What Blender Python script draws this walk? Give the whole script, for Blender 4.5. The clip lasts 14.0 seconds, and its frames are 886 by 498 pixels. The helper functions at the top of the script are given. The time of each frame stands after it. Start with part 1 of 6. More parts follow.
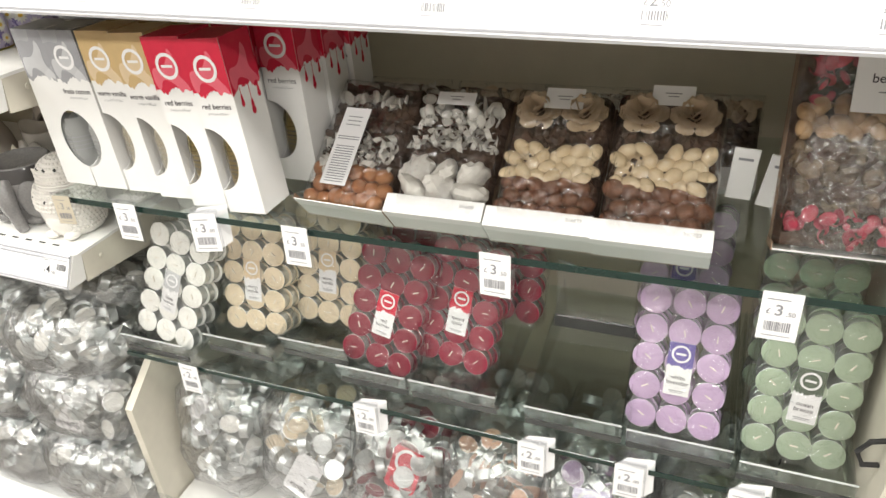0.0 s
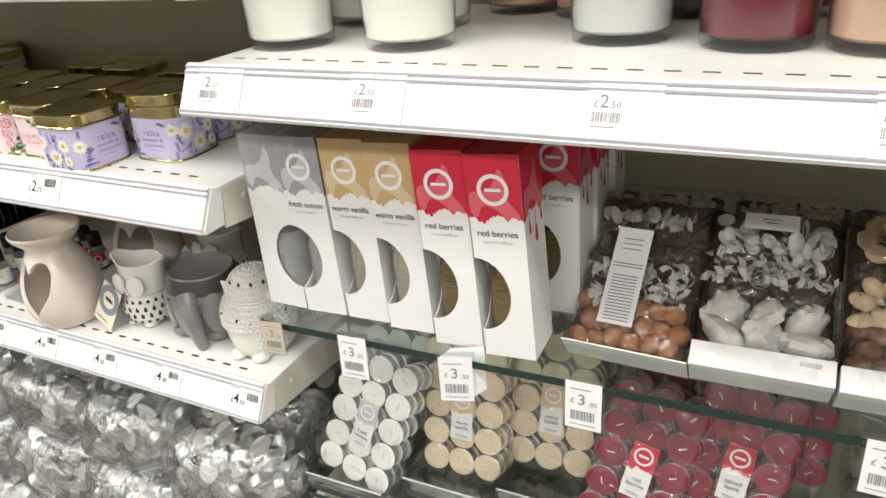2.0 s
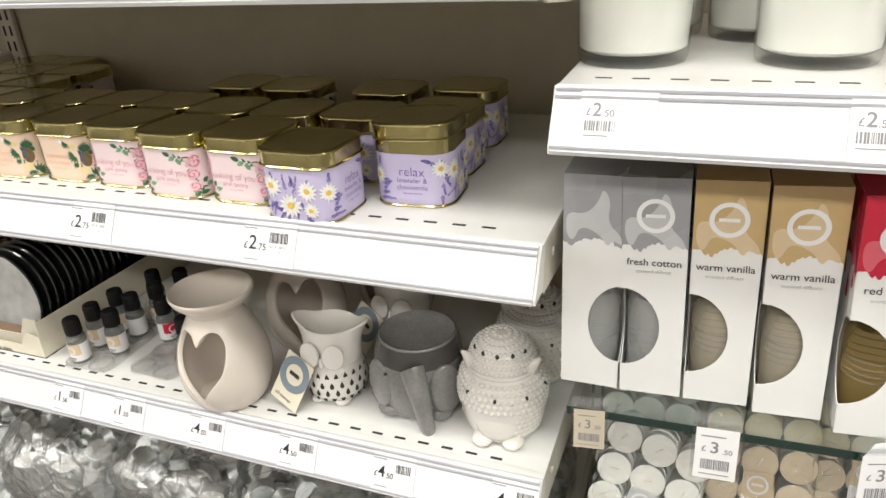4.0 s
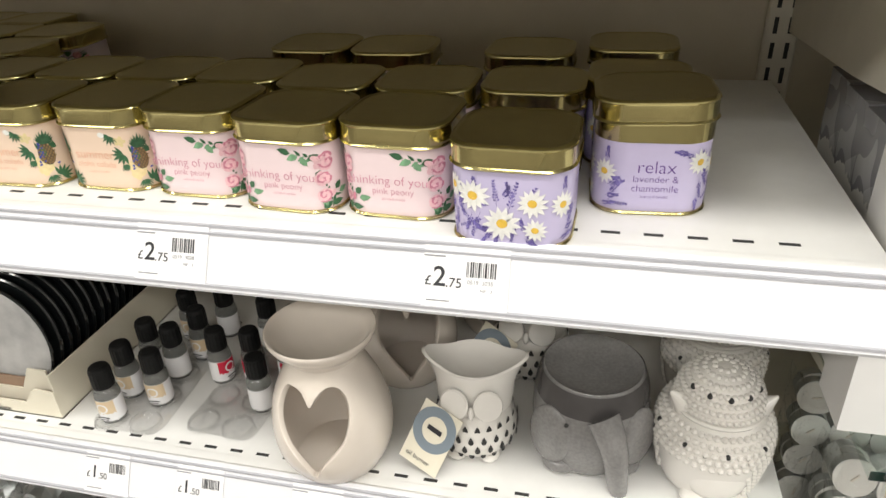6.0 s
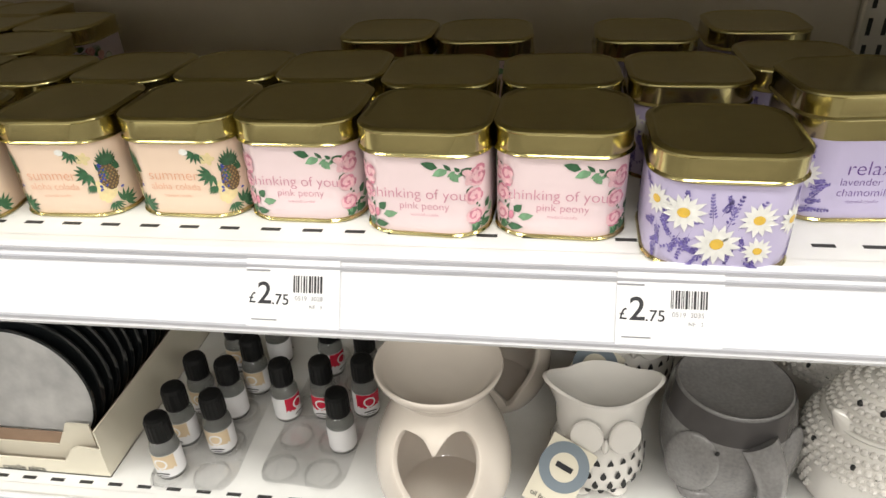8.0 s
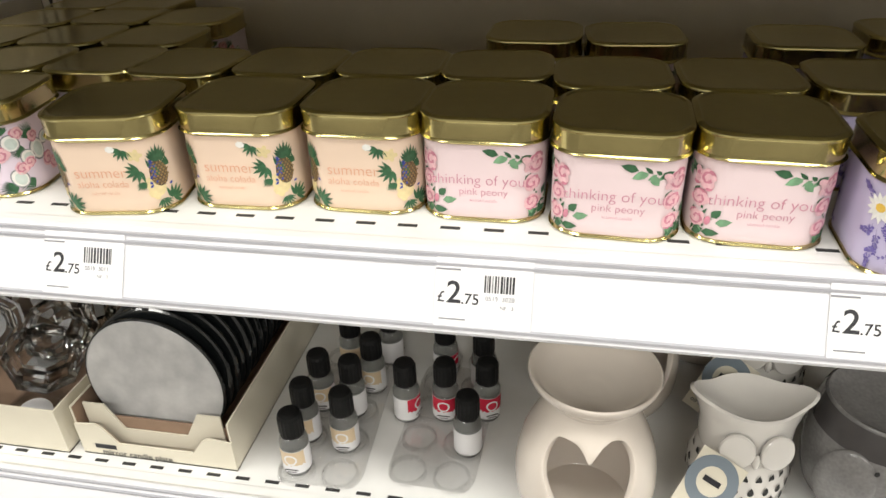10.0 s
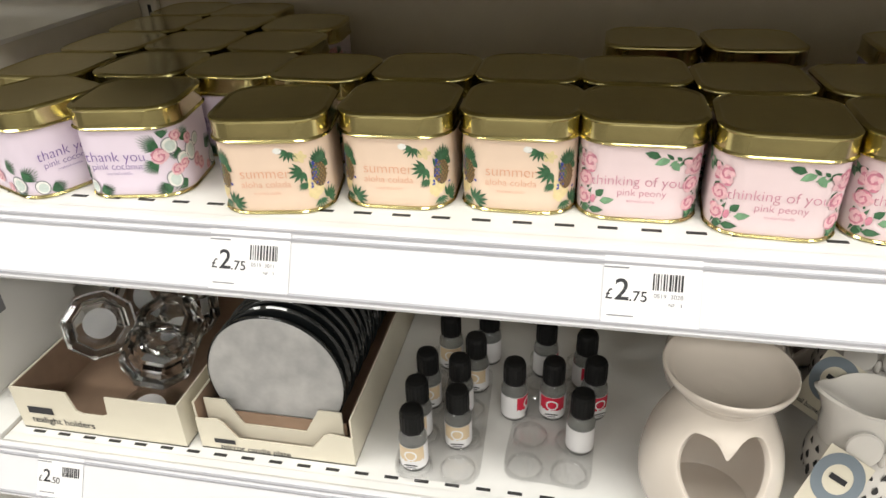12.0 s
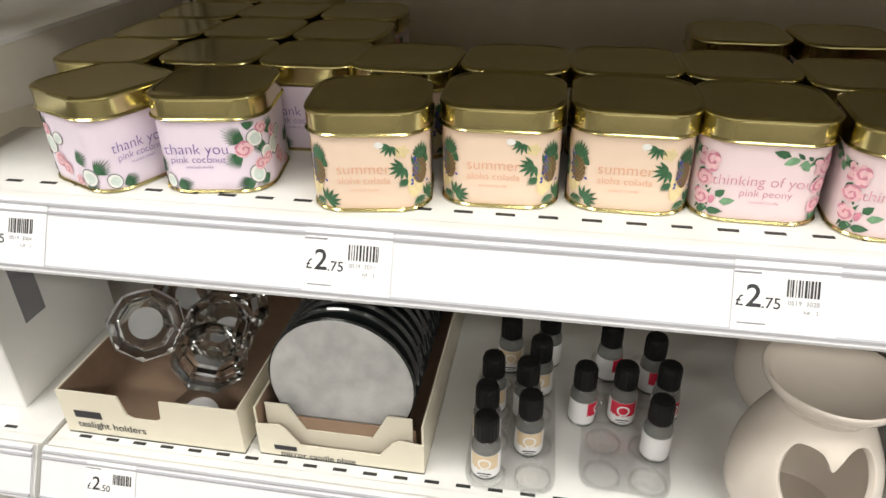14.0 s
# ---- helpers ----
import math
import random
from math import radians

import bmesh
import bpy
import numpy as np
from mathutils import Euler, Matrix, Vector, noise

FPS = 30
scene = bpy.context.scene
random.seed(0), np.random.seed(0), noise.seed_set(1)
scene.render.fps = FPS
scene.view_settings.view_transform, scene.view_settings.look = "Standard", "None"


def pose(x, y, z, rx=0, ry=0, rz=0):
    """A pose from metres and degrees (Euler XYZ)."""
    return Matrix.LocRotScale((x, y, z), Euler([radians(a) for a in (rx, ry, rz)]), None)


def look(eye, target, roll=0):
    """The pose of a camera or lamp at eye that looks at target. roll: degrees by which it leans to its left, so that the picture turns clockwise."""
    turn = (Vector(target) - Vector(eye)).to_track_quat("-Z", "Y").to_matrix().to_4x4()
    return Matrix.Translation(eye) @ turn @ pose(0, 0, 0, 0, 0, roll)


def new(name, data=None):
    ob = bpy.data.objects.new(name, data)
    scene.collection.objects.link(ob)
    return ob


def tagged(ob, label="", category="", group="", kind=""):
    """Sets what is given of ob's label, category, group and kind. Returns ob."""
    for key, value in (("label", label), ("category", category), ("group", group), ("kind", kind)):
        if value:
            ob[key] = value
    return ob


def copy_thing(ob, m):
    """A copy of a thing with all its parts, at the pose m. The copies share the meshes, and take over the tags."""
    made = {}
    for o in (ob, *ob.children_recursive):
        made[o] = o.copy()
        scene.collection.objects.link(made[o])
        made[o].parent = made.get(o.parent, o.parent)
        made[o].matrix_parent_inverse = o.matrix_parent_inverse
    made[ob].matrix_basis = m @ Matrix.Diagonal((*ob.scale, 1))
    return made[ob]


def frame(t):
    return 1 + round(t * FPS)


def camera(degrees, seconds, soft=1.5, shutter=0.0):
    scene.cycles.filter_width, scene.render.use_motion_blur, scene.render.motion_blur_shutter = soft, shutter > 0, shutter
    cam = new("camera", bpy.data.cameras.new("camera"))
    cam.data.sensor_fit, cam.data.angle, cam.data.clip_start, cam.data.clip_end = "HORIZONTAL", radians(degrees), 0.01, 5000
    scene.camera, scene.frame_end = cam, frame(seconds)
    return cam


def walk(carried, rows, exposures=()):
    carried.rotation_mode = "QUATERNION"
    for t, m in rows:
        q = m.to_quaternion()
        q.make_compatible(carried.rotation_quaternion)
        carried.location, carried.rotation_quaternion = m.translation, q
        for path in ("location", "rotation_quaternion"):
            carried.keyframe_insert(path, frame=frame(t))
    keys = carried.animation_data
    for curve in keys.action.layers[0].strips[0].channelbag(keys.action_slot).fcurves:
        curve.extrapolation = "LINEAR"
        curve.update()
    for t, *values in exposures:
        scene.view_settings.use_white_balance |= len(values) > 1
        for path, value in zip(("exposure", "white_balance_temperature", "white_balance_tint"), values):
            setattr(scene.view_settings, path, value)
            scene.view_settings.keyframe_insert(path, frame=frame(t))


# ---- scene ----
# camera and its walk
cam = camera(65.6, 14.0)
PATH = [
    (0, (0.776, -0.523, 1.515), (0.127, 1.049, 0.463), -3.2),
    (0.5, (0.739, -0.527, 1.517), (0.042, 1.046, 0.497), -2.6),
    (1, (0.677, -0.515, 1.514), (-0.104, 1.037, 0.525), -3.0),
    (1.5, (0.588, -0.488, 1.517), (-0.197, 1.085, 0.564), -2.7),
    (2, (0.496, -0.46, 1.525), (-0.319, 1.138, 0.642), -4.1),
    (2.5, (0.4, -0.45, 1.53), (-0.431, 1.137, 0.642), -4.3),
    (3, (0.301, -0.46, 1.529), (-0.487, 1.175, 0.689), -3.8),
    (3.2, (0.259, -0.47, 1.528), (-0.53, 1.168, 0.695), -3.7),
    (5.3, (-0.094, -0.393, 1.499), (-0.487, 1.329, 0.563), -2.3),
    (5.5, (-0.117, -0.38, 1.497), (-0.517, 1.334, 0.547), -2.4),
    (6, (-0.167, -0.352, 1.493), (-0.595, 1.344, 0.525), -2.5),
    (6.5, (-0.209, -0.335, 1.486), (-0.615, 1.346, 0.481), -2.1),
    (7, (-0.249, -0.322, 1.485), (-0.613, 1.366, 0.477), -2.2),
    (7.5, (-0.284, -0.311, 1.487), (-0.582, 1.389, 0.476), -2.6),
    (8, (-0.313, -0.301, 1.486), (-0.58, 1.398, 0.465), -2.7),
    (8.2, (-0.327, -0.3, 1.48), (-0.577, 1.411, 0.476), -2.2),
    (10.3, (-0.422, -0.315, 1.487), (-0.76, 1.378, 0.477), -1.9),
    (10.5, (-0.433, -0.318, 1.49), (-0.763, 1.372, 0.472), -1.9),
    (11, (-0.453, -0.324, 1.489), (-0.799, 1.361, 0.468), -1.9),
    (11.5, (-0.474, -0.332, 1.489), (-0.831, 1.355, 0.476), -1.9),
    (12, (-0.495, -0.341, 1.49), (-0.853, 1.358, 0.499), -2.0),
    (12.5, (-0.516, -0.35, 1.49), (-0.86, 1.365, 0.52), -2.1),
    (13, (-0.532, -0.349, 1.49), (-0.845, 1.366, 0.512), -1.9),
    (13.5, (-0.548, -0.345, 1.488), (-0.86, 1.367, 0.502), -1.1),
    (14, (-0.574, -0.333, 1.483), (-0.883, 1.369, 0.479), -0.7),
]
walk(cam, [(t, look(eye, target, roll)) for t, eye, target, roll in PATH],
     exposures=((0.0, -0.16), (1.0, -0.30), (2.0, -0.52), (3.0, -0.56), (14.0, -0.58)))

# light: a shop with rows of ceiling panels
world = bpy.data.worlds.new("shop_air")
scene.world = world
world.use_nodes = True
world.node_tree.nodes["Background"].inputs[0].default_value = (1.0, 0.97, 0.93, 1)
world.node_tree.nodes["Background"].inputs[1].default_value = 0.0
scene.cycles.transparent_max_bounces = 24
LAMPS = [(-3.6 + 1.8 * k, -0.66, 31.0) for k in range(5)] + [(-3.6 + 1.8 * k, -2.1, 42.0) for k in range(5)]
CEIL = 2.9


def lamp_panel(x, y, sx, sy, watts):
    d = bpy.data.lights.new("ceiling_lamp", "AREA")
    d.shape, d.size, d.size_y, d.energy, d.color = "RECTANGLE", sx, sy, watts, (1.0, 0.982, 0.918)
    o = new("ceiling_lamp", d)
    o.matrix_basis = pose(x, y, CEIL - 0.09)
    return o

# ---- materials ----
def mat(name, col, rough=0.5, metal=0.0, var=0.06, scale=40.0, bump=0.0, spec=0.5, coat=0.0, trans=0.0, alpha=1.0, ior=1.45, col2=None, detail=4.0, rvar=0.08):
    m = bpy.data.materials.new(name)
    m.use_nodes = True
    nt = m.node_tree
    b = nt.nodes["Principled BSDF"]
    tc = nt.nodes.new("ShaderNodeTexCoord")
    n1 = nt.nodes.new("ShaderNodeTexNoise")
    n1.inputs["Scale"].default_value, n1.inputs["Detail"].default_value = scale, detail
    nt.links.new(tc.outputs["Object"], n1.inputs["Vector"])
    n2 = nt.nodes.new("ShaderNodeTexNoise")
    n2.inputs["Scale"].default_value, n2.inputs["Detail"].default_value = scale / 7.0, 2.0
    nt.links.new(tc.outputs["Object"], n2.inputs["Vector"])
    add = nt.nodes.new("ShaderNodeMath")
    add.operation = "ADD"
    nt.links.new(n1.outputs["Fac"], add.inputs[0])
    nt.links.new(n2.outputs["Fac"], add.inputs[1])
    ramp = nt.nodes.new("ShaderNodeMapRange")
    ramp.inputs["From Min"].default_value, ramp.inputs["From Max"].default_value = 0.7, 1.3
    nt.links.new(add.outputs[0], ramp.inputs["Value"])
    mix = nt.nodes.new("ShaderNodeMix")
    mix.data_type = "RGBA"
    lo = col2 if col2 else tuple(c * (1 - var * 2) for c in col)
    mix.inputs["A"].default_value, mix.inputs["B"].default_value = (*lo, 1), (*col, 1)
    nt.links.new(ramp.outputs["Result"], mix.inputs["Factor"])
    nt.links.new(mix.outputs["Result"], b.inputs["Base Color"])
    rr = nt.nodes.new("ShaderNodeMapRange")
    rr.inputs["To Min"].default_value, rr.inputs["To Max"].default_value = max(0.02, rough - rvar), min(1, rough + rvar)
    nt.links.new(n2.outputs["Fac"], rr.inputs["Value"])
    nt.links.new(rr.outputs["Result"], b.inputs["Roughness"])
    b.inputs["Metallic"].default_value = metal
    b.inputs["Specular IOR Level"].default_value = spec
    b.inputs["Coat Weight"].default_value = coat
    b.inputs["Transmission Weight"].default_value = trans
    b.inputs["Alpha"].default_value = alpha
    b.inputs["IOR"].default_value = ior
    if bump:
        bp = nt.nodes.new("ShaderNodeBump")
        bp.inputs["Strength"].default_value, bp.inputs["Distance"].default_value = bump, 0.002
        nt.links.new(n1.outputs["Fac"], bp.inputs["Height"])
        nt.links.new(bp.outputs["Normal"], b.inputs["Normal"])
    return m


def glow(name, col, power):
    m = bpy.data.materials.new(name)
    m.use_nodes = True
    b = m.node_tree.nodes["Principled BSDF"]
    b.inputs["Base Color"].default_value = (*col, 1)
    b.inputs["Emission Color"].default_value, b.inputs["Emission Strength"].default_value = (*col, 1), power
    return m


def film(name, tint=(1, 1, 1), gloss=0.12, rough=0.08, wrinkle=30.0, depth=0.6):
    """Thin clear packing film: mostly see-through, with glossy creases."""
    m = bpy.data.materials.new(name)
    m.use_nodes = True
    nt = m.node_tree
    nt.nodes.remove(nt.nodes["Principled BSDF"])
    out = nt.nodes["Material Output"]
    tr = nt.nodes.new("ShaderNodeBsdfTransparent")
    tr.inputs["Color"].default_value = (*tint, 1)
    gl = nt.nodes.new("ShaderNodeBsdfGlossy")
    gl.inputs["Roughness"].default_value = rough
    tc = nt.nodes.new("ShaderNodeTexCoord")
    no = nt.nodes.new("ShaderNodeTexNoise")
    no.inputs["Scale"].default_value, no.inputs["Detail"].default_value, no.inputs["Distortion"].default_value = wrinkle, 3.0, 1.5
    nt.links.new(tc.outputs["Object"], no.inputs["Vector"])
    bp = nt.nodes.new("ShaderNodeBump")
    bp.inputs["Strength"].default_value, bp.inputs["Distance"].default_value = depth, 0.01
    nt.links.new(no.outputs["Fac"], bp.inputs["Height"])
    nt.links.new(bp.outputs["Normal"], gl.inputs["Normal"])
    fr = nt.nodes.new("ShaderNodeLayerWeight")
    nt.links.new(bp.outputs["Normal"], fr.inputs["Normal"])
    pw = nt.nodes.new("ShaderNodeMath")
    pw.operation = "POWER"
    pw.inputs[1].default_value = 4.0
    nt.links.new(fr.outputs["Facing"], pw.inputs[0])
    mu = nt.nodes.new("ShaderNodeMath")
    mu.operation, mu.use_clamp = "MULTIPLY_ADD", True
    mu.inputs[1].default_value, mu.inputs[2].default_value = 0.7, gloss
    nt.links.new(pw.outputs[0], mu.inputs[0])
    ms = nt.nodes.new("ShaderNodeMixShader")
    nt.links.new(mu.outputs[0], ms.inputs[0])
    nt.links.new(tr.outputs[0], ms.inputs[1])
    nt.links.new(gl.outputs[0], ms.inputs[2])
    nt.links.new(ms.outputs[0], out.inputs["Surface"])
    return m


M_white = mat("white_shelf_paint", (0.78, 0.77, 0.75), 0.38, var=0.03, scale=60)
M_cream = mat("cream_shelf_paint", (0.66, 0.62, 0.53), 0.42, var=0.04, scale=50)
M_back = mat("back_panel_paint", (0.58, 0.52, 0.41), 0.55, var=0.05, scale=25)
M_strip = mat("ticket_strip_plastic", (0.72, 0.72, 0.75), 0.22, var=0.02, scale=30, coat=0.3)
M_dark = mat("dark_slot", (0.03, 0.03, 0.03), 0.7)
M_floor = mat("vinyl_floor", (0.30, 0.28, 0.26), 0.35, var=0.12, scale=14)
M_ceil = mat("ceiling_tile", (0.75, 0.74, 0.72), 0.9, var=0.05, scale=30)
M_wallp = mat("wall_paint", (0.50, 0.48, 0.46), 0.8, var=0.05, scale=8)
M_gold = mat("brushed_gold_tin", (0.55, 0.48, 0.22), 0.17, metal=1.0, var=0.06, scale=90)
M_goldtop = M_gold
M_lilac = mat("lilac_print", (0.552, 0.497, 0.699), 0.32, var=0.02, scale=60)
M_rose = mat("pink_print", (0.773, 0.626, 0.644), 0.32, var=0.02, scale=60)
M_peach = mat("peach_print", (0.773, 0.598, 0.469), 0.32, var=0.02, scale=60)
M_mauve = mat("mauve_print", (0.736, 0.635, 0.736), 0.32, var=0.02, scale=60)
M_petalw = mat("white_petal_ink", (0.85, 0.84, 0.80), 0.4, var=0.10, scale=300)
M_yolk = mat("yellow_ink", (0.80, 0.52, 0.08), 0.4, var=0.1, scale=300)
M_lav = mat("lavender_ink", (0.17, 0.13, 0.42), 0.4, var=0.2, scale=300)
M_lavl = mat("pale_lavender_ink", (0.30, 0.25, 0.58), 0.4, var=0.2, scale=300)
M_green = mat("leaf_ink", (0.05, 0.15, 0.07), 0.4, var=0.25, scale=300)
M_olive = mat("olive_grey_ink", (0.10, 0.13, 0.09), 0.45, var=0.15, scale=200)
M_greenl = mat("pale_leaf_ink", (0.22, 0.42, 0.24), 0.4, var=0.2, scale=300)
M_pink = mat("peony_ink", (0.68, 0.26, 0.35), 0.4, var=0.2, scale=300)
M_pinkl = mat("pale_peony_ink", (0.86, 0.54, 0.58), 0.4, var=0.15, scale=300)
M_brownink = mat("brown_ink", (0.14, 0.09, 0.05), 0.4, var=0.3, scale=400)
M_blueink = mat("blue_ink", (0.05, 0.08, 0.40), 0.4, var=0.2, scale=300)
M_coco = mat("coconut_ink", (0.62, 0.70, 0.66), 0.4, var=0.1, scale=300)
M_tpurple = mat("purple_lettering", (0.16, 0.08, 0.32), 0.4)
M_tpink = mat("pink_lettering", (0.62, 0.27, 0.36), 0.4)
M_torange = mat("orange_lettering", (0.76, 0.40, 0.26), 0.4)
M_tdark = mat("dark_lettering", (0.06, 0.05, 0.06), 0.5)
M_ink = mat("black_ink", (0.025, 0.025, 0.03), 0.5)
M_greyink = mat("grey_ink", (0.25, 0.25, 0.27), 0.5)
M_paper = mat("ticket_paper", (0.80, 0.79, 0.80), 0.55, var=0.02)
M_tanpaper = mat("tan_ticket_paper", (0.52, 0.46, 0.36), 0.6, var=0.04)
M_card = mat("white_gloss_card", (0.80, 0.79, 0.78), 0.30, var=0.02, scale=30)
M_cgrey = mat("silver_grey_print", (0.34, 0.34, 0.36), 0.28, var=0.05, scale=60)
M_cgreyl = mat("pale_grey_print", (0.55, 0.55, 0.57), 0.28, var=0.05, scale=60)
M_ctan = mat("tan_print", (0.58, 0.41, 0.20), 0.30, var=0.05, scale=60)
M_ctanl = mat("pale_tan_print", (0.70, 0.55, 0.36), 0.30, var=0.05, scale=60)
M_cred = mat("berry_red_print", (0.62, 0.025, 0.06), 0.26, var=0.06, scale=60)
M_credl = mat("pale_red_print", (0.75, 0.14, 0.19), 0.26, var=0.06, scale=60)
M_wood = mat("reed_wood", (0.55, 0.36, 0.18), 0.6, var=0.15, scale=200)
M_liquid = mat("amber_oil", (0.90, 0.74, 0.36), 0.05, trans=0.95, var=0.03)
M_oilclear = mat("clear_oil", (0.86, 0.87, 0.86), 0.04, trans=0.72, var=0.03)
M_ceramic = mat("cream_glaze", (0.70, 0.63, 0.56), 0.22, var=0.03, scale=30, coat=0.4)
M_ceramw = mat("white_glaze", (0.76, 0.73, 0.69), 0.14, var=0.03, scale=40, coat=0.5)
M_speck = mat("grey_speckled_glaze", (0.235, 0.228, 0.225), 0.20, var=0.0, scale=420, col2=(0.175, 0.17, 0.168), coat=0.4, detail=1.0)
M_dglaze = mat("dark_grey_glaze", (0.07, 0.065, 0.065), 0.25, var=0.1, scale=80, coat=0.4)
M_kraft = mat("kraft_card_inside", (0.33, 0.22, 0.15), 0.8, var=0.1, scale=60)
M_cream2 = mat("cream_card", (0.72, 0.67, 0.55), 0.5, var=0.03, scale=40)
M_marble = mat("white_marble", (0.62, 0.61, 0.60), 0.35, col2=(0.40, 0.40, 0.40), scale=70, rvar=0.05)
M_black = mat("black_gloss_plate", (0.012, 0.014, 0.015), 0.12, var=0.1, coat=0.5)
M_cap = mat("black_ribbed_cap", (0.010, 0.010, 0.010), 0.55, var=0.1, spec=0.2)
M_bottle = mat("clear_bottle_glass", (0.85, 0.86, 0.84), 0.05, trans=0.9, var=0.02)
M_alu = mat("aluminium_cup", (0.80, 0.83, 0.83), 0.40, metal=1.0, var=0.06, scale=120, bump=0.15)
M_wwhite = mat("white_wax", (0.83, 0.82, 0.78), 0.42, var=0.03, scale=80)
M_wvan = mat("vanilla_wax", (0.74, 0.62, 0.45), 0.42, var=0.04, scale=80)
M_wred = mat("berry_wax", (0.22, 0.016, 0.038), 0.35, var=0.06, scale=80)
M_wred2 = mat("apple_wax", (0.27, 0.020, 0.048), 0.35, var=0.06, scale=80)
M_wpur = mat("lavender_wax", (0.50, 0.36, 0.54), 0.40, var=0.05, scale=80)
M_wgrn = mat("sage_wax", (0.37, 0.45, 0.33), 0.40, var=0.05, scale=80)
M_wick = mat("wick_cotton", (0.80, 0.74, 0.66), 0.8)
M_wpeach = mat("peach_wax", (0.80, 0.50, 0.36), 0.4, var=0.03)
M_wwine = mat("wine_wax", (0.20, 0.010, 0.03), 0.3, var=0.05)
M_edge = mat("green_glass_edge", (0.010, 0.030, 0.024), 0.12, var=0.1, coat=0.4)
M_film = film("clear_packing_film", gloss=0.13, rough=0.20, wrinkle=32.0, depth=1.0)
M_filmbag = film("crinkled_bag_film", tint=(0.98, 0.98, 0.985), gloss=0.30, rough=0.24, wrinkle=42.0, depth=1.0)
M_glass = film("shelf_glass", tint=(0.92, 0.96, 0.94), gloss=0.04, rough=0.02, wrinkle=2.0, depth=0.0)
M_acryl = film("clear_acrylic", tint=(0.96, 0.965, 0.97), gloss=0.07, rough=0.03, wrinkle=2.0, depth=0.0)
M_nut = mat("brown_nut_shell", (0.26, 0.115, 0.065), 0.5, col2=(0.08, 0.035, 0.02), scale=120, bump=0.6)
M_bark = mat("dark_bark_chips", (0.10, 0.055, 0.035), 0.7, col2=(0.035, 0.02, 0.014), scale=120, bump=0.6)
M_shell = mat("cream_seed_pod", (0.70, 0.58, 0.40), 0.5, col2=(0.58, 0.44, 0.27), scale=90, bump=0.3)
M_petal = mat("pale_wood_petal", (0.62, 0.50, 0.36), 0.6, col2=(0.46, 0.34, 0.22), scale=90, bump=0.2)
M_pod = mat("white_dried_pod", (0.70, 0.68, 0.64), 0.55, col2=(0.52, 0.49, 0.45), scale=90, bump=0.4)
M_redpet = mat("dyed_red_petal", (0.55, 0.05, 0.09), 0.6, col2=(0.32, 0.02, 0.05), scale=90, bump=0.3)
M_tanpod = mat("tan_dried_pod", (0.46, 0.30, 0.16), 0.6, col2=(0.25, 0.15, 0.08), scale=90, bump=0.4)
M_orange = mat("orange_peel_bits", (0.48, 0.22, 0.09), 0.6, col2=(0.3, 0.12, 0.05), scale=90, bump=0.3)
M_rail = mat("grey_strip_rail", (0.46, 0.46, 0.50), 0.3, var=0.05, coat=0.3)
M_tanink = mat("dark_tan_ink", (0.34, 0.22, 0.08), 0.4, var=0.2, scale=300)
# tone of the added deck plates, picked for the bounce into lids and back
M_under = mat("cream_bounce_underside", (0.62, 0.58, 0.48), 0.5, var=0.08, scale=30)
# ---- mesh tools ----
def mesh_ob(name, bm, material=None, smooth=False):
    me = bpy.data.meshes.new(name)
    if smooth:
        for f in bm.faces:
            f.smooth = True
    bm.to_mesh(me)
    bm.free()
    if any(p.use_smooth for p in me.polygons):
        me.set_sharp_from_angle(angle=radians(35))
    o = new(name, me)
    for m in (material if isinstance(material, (list, tuple)) else [material]):
        if m:
            me.materials.append(m)
    return o


def part(name, bm, material, parent, label="", at=None, smooth=False):
    o = mesh_ob(name, bm, material, smooth)
    o.parent = parent
    if at is not None:
        o.matrix_basis = at
    if label:
        tagged(o, label=label)
    return o


def thing(name, label, category, at=None, group="", kind=""):
    o = new(name)
    o.empty_display_size = 0.02
    if at is not None:
        o.matrix_basis = at
    return tagged(o, label=label, category=category, group=group, kind=kind)


def box(x0, x1, y0, y1, z0, z1, bevel=0.0, bm=None, seg=1):
    own = bm is None
    bm = bm or bmesh.new()
    v = [bm.verts.new((x, y, z)) for z in (z0, z1) for y in (y0, y1) for x in (x0, x1)]
    fs = [bm.faces.new([v[i] for i in q]) for q in ((0, 2, 3, 1), (4, 5, 7, 6), (0, 1, 5, 4), (1, 3, 7, 5), (3, 2, 6, 7), (2, 0, 4, 6))]
    if bevel:
        bmesh.ops.bevel(bm, geom=list({e for f in fs for e in f.edges}), offset=bevel, segments=seg, affect="EDGES", profile=0.6)
    return bm


def lathe(profile, n=24, bm=None, m=None):
    """Turns (radius, z) pairs round the z axis; radius 0 closes an end."""
    bm = bm or bmesh.new()
    m = m or Matrix()
    rings = []
    for r, z in profile:
        if r < 1e-6:
            rings.append([bm.verts.new(m @ Vector((0, 0, z)))])
        else:
            rings.append([bm.verts.new(m @ Vector((r * math.cos(k * math.tau / n), r * math.sin(k * math.tau / n), z))) for k in range(n)])
    for a, b in zip(rings, rings[1:]):
        for k in range(n):
            j = (k + 1) % n
            if len(a) == 1 and len(b) == 1:
                continue
            if len(a) == 1:
                bm.faces.new((a[0], b[j], b[k]))
            elif len(b) == 1:
                bm.faces.new((a[k], a[j], b[0]))
            else:
                bm.faces.new((a[k], a[j], b[j], b[k]))
    return bm


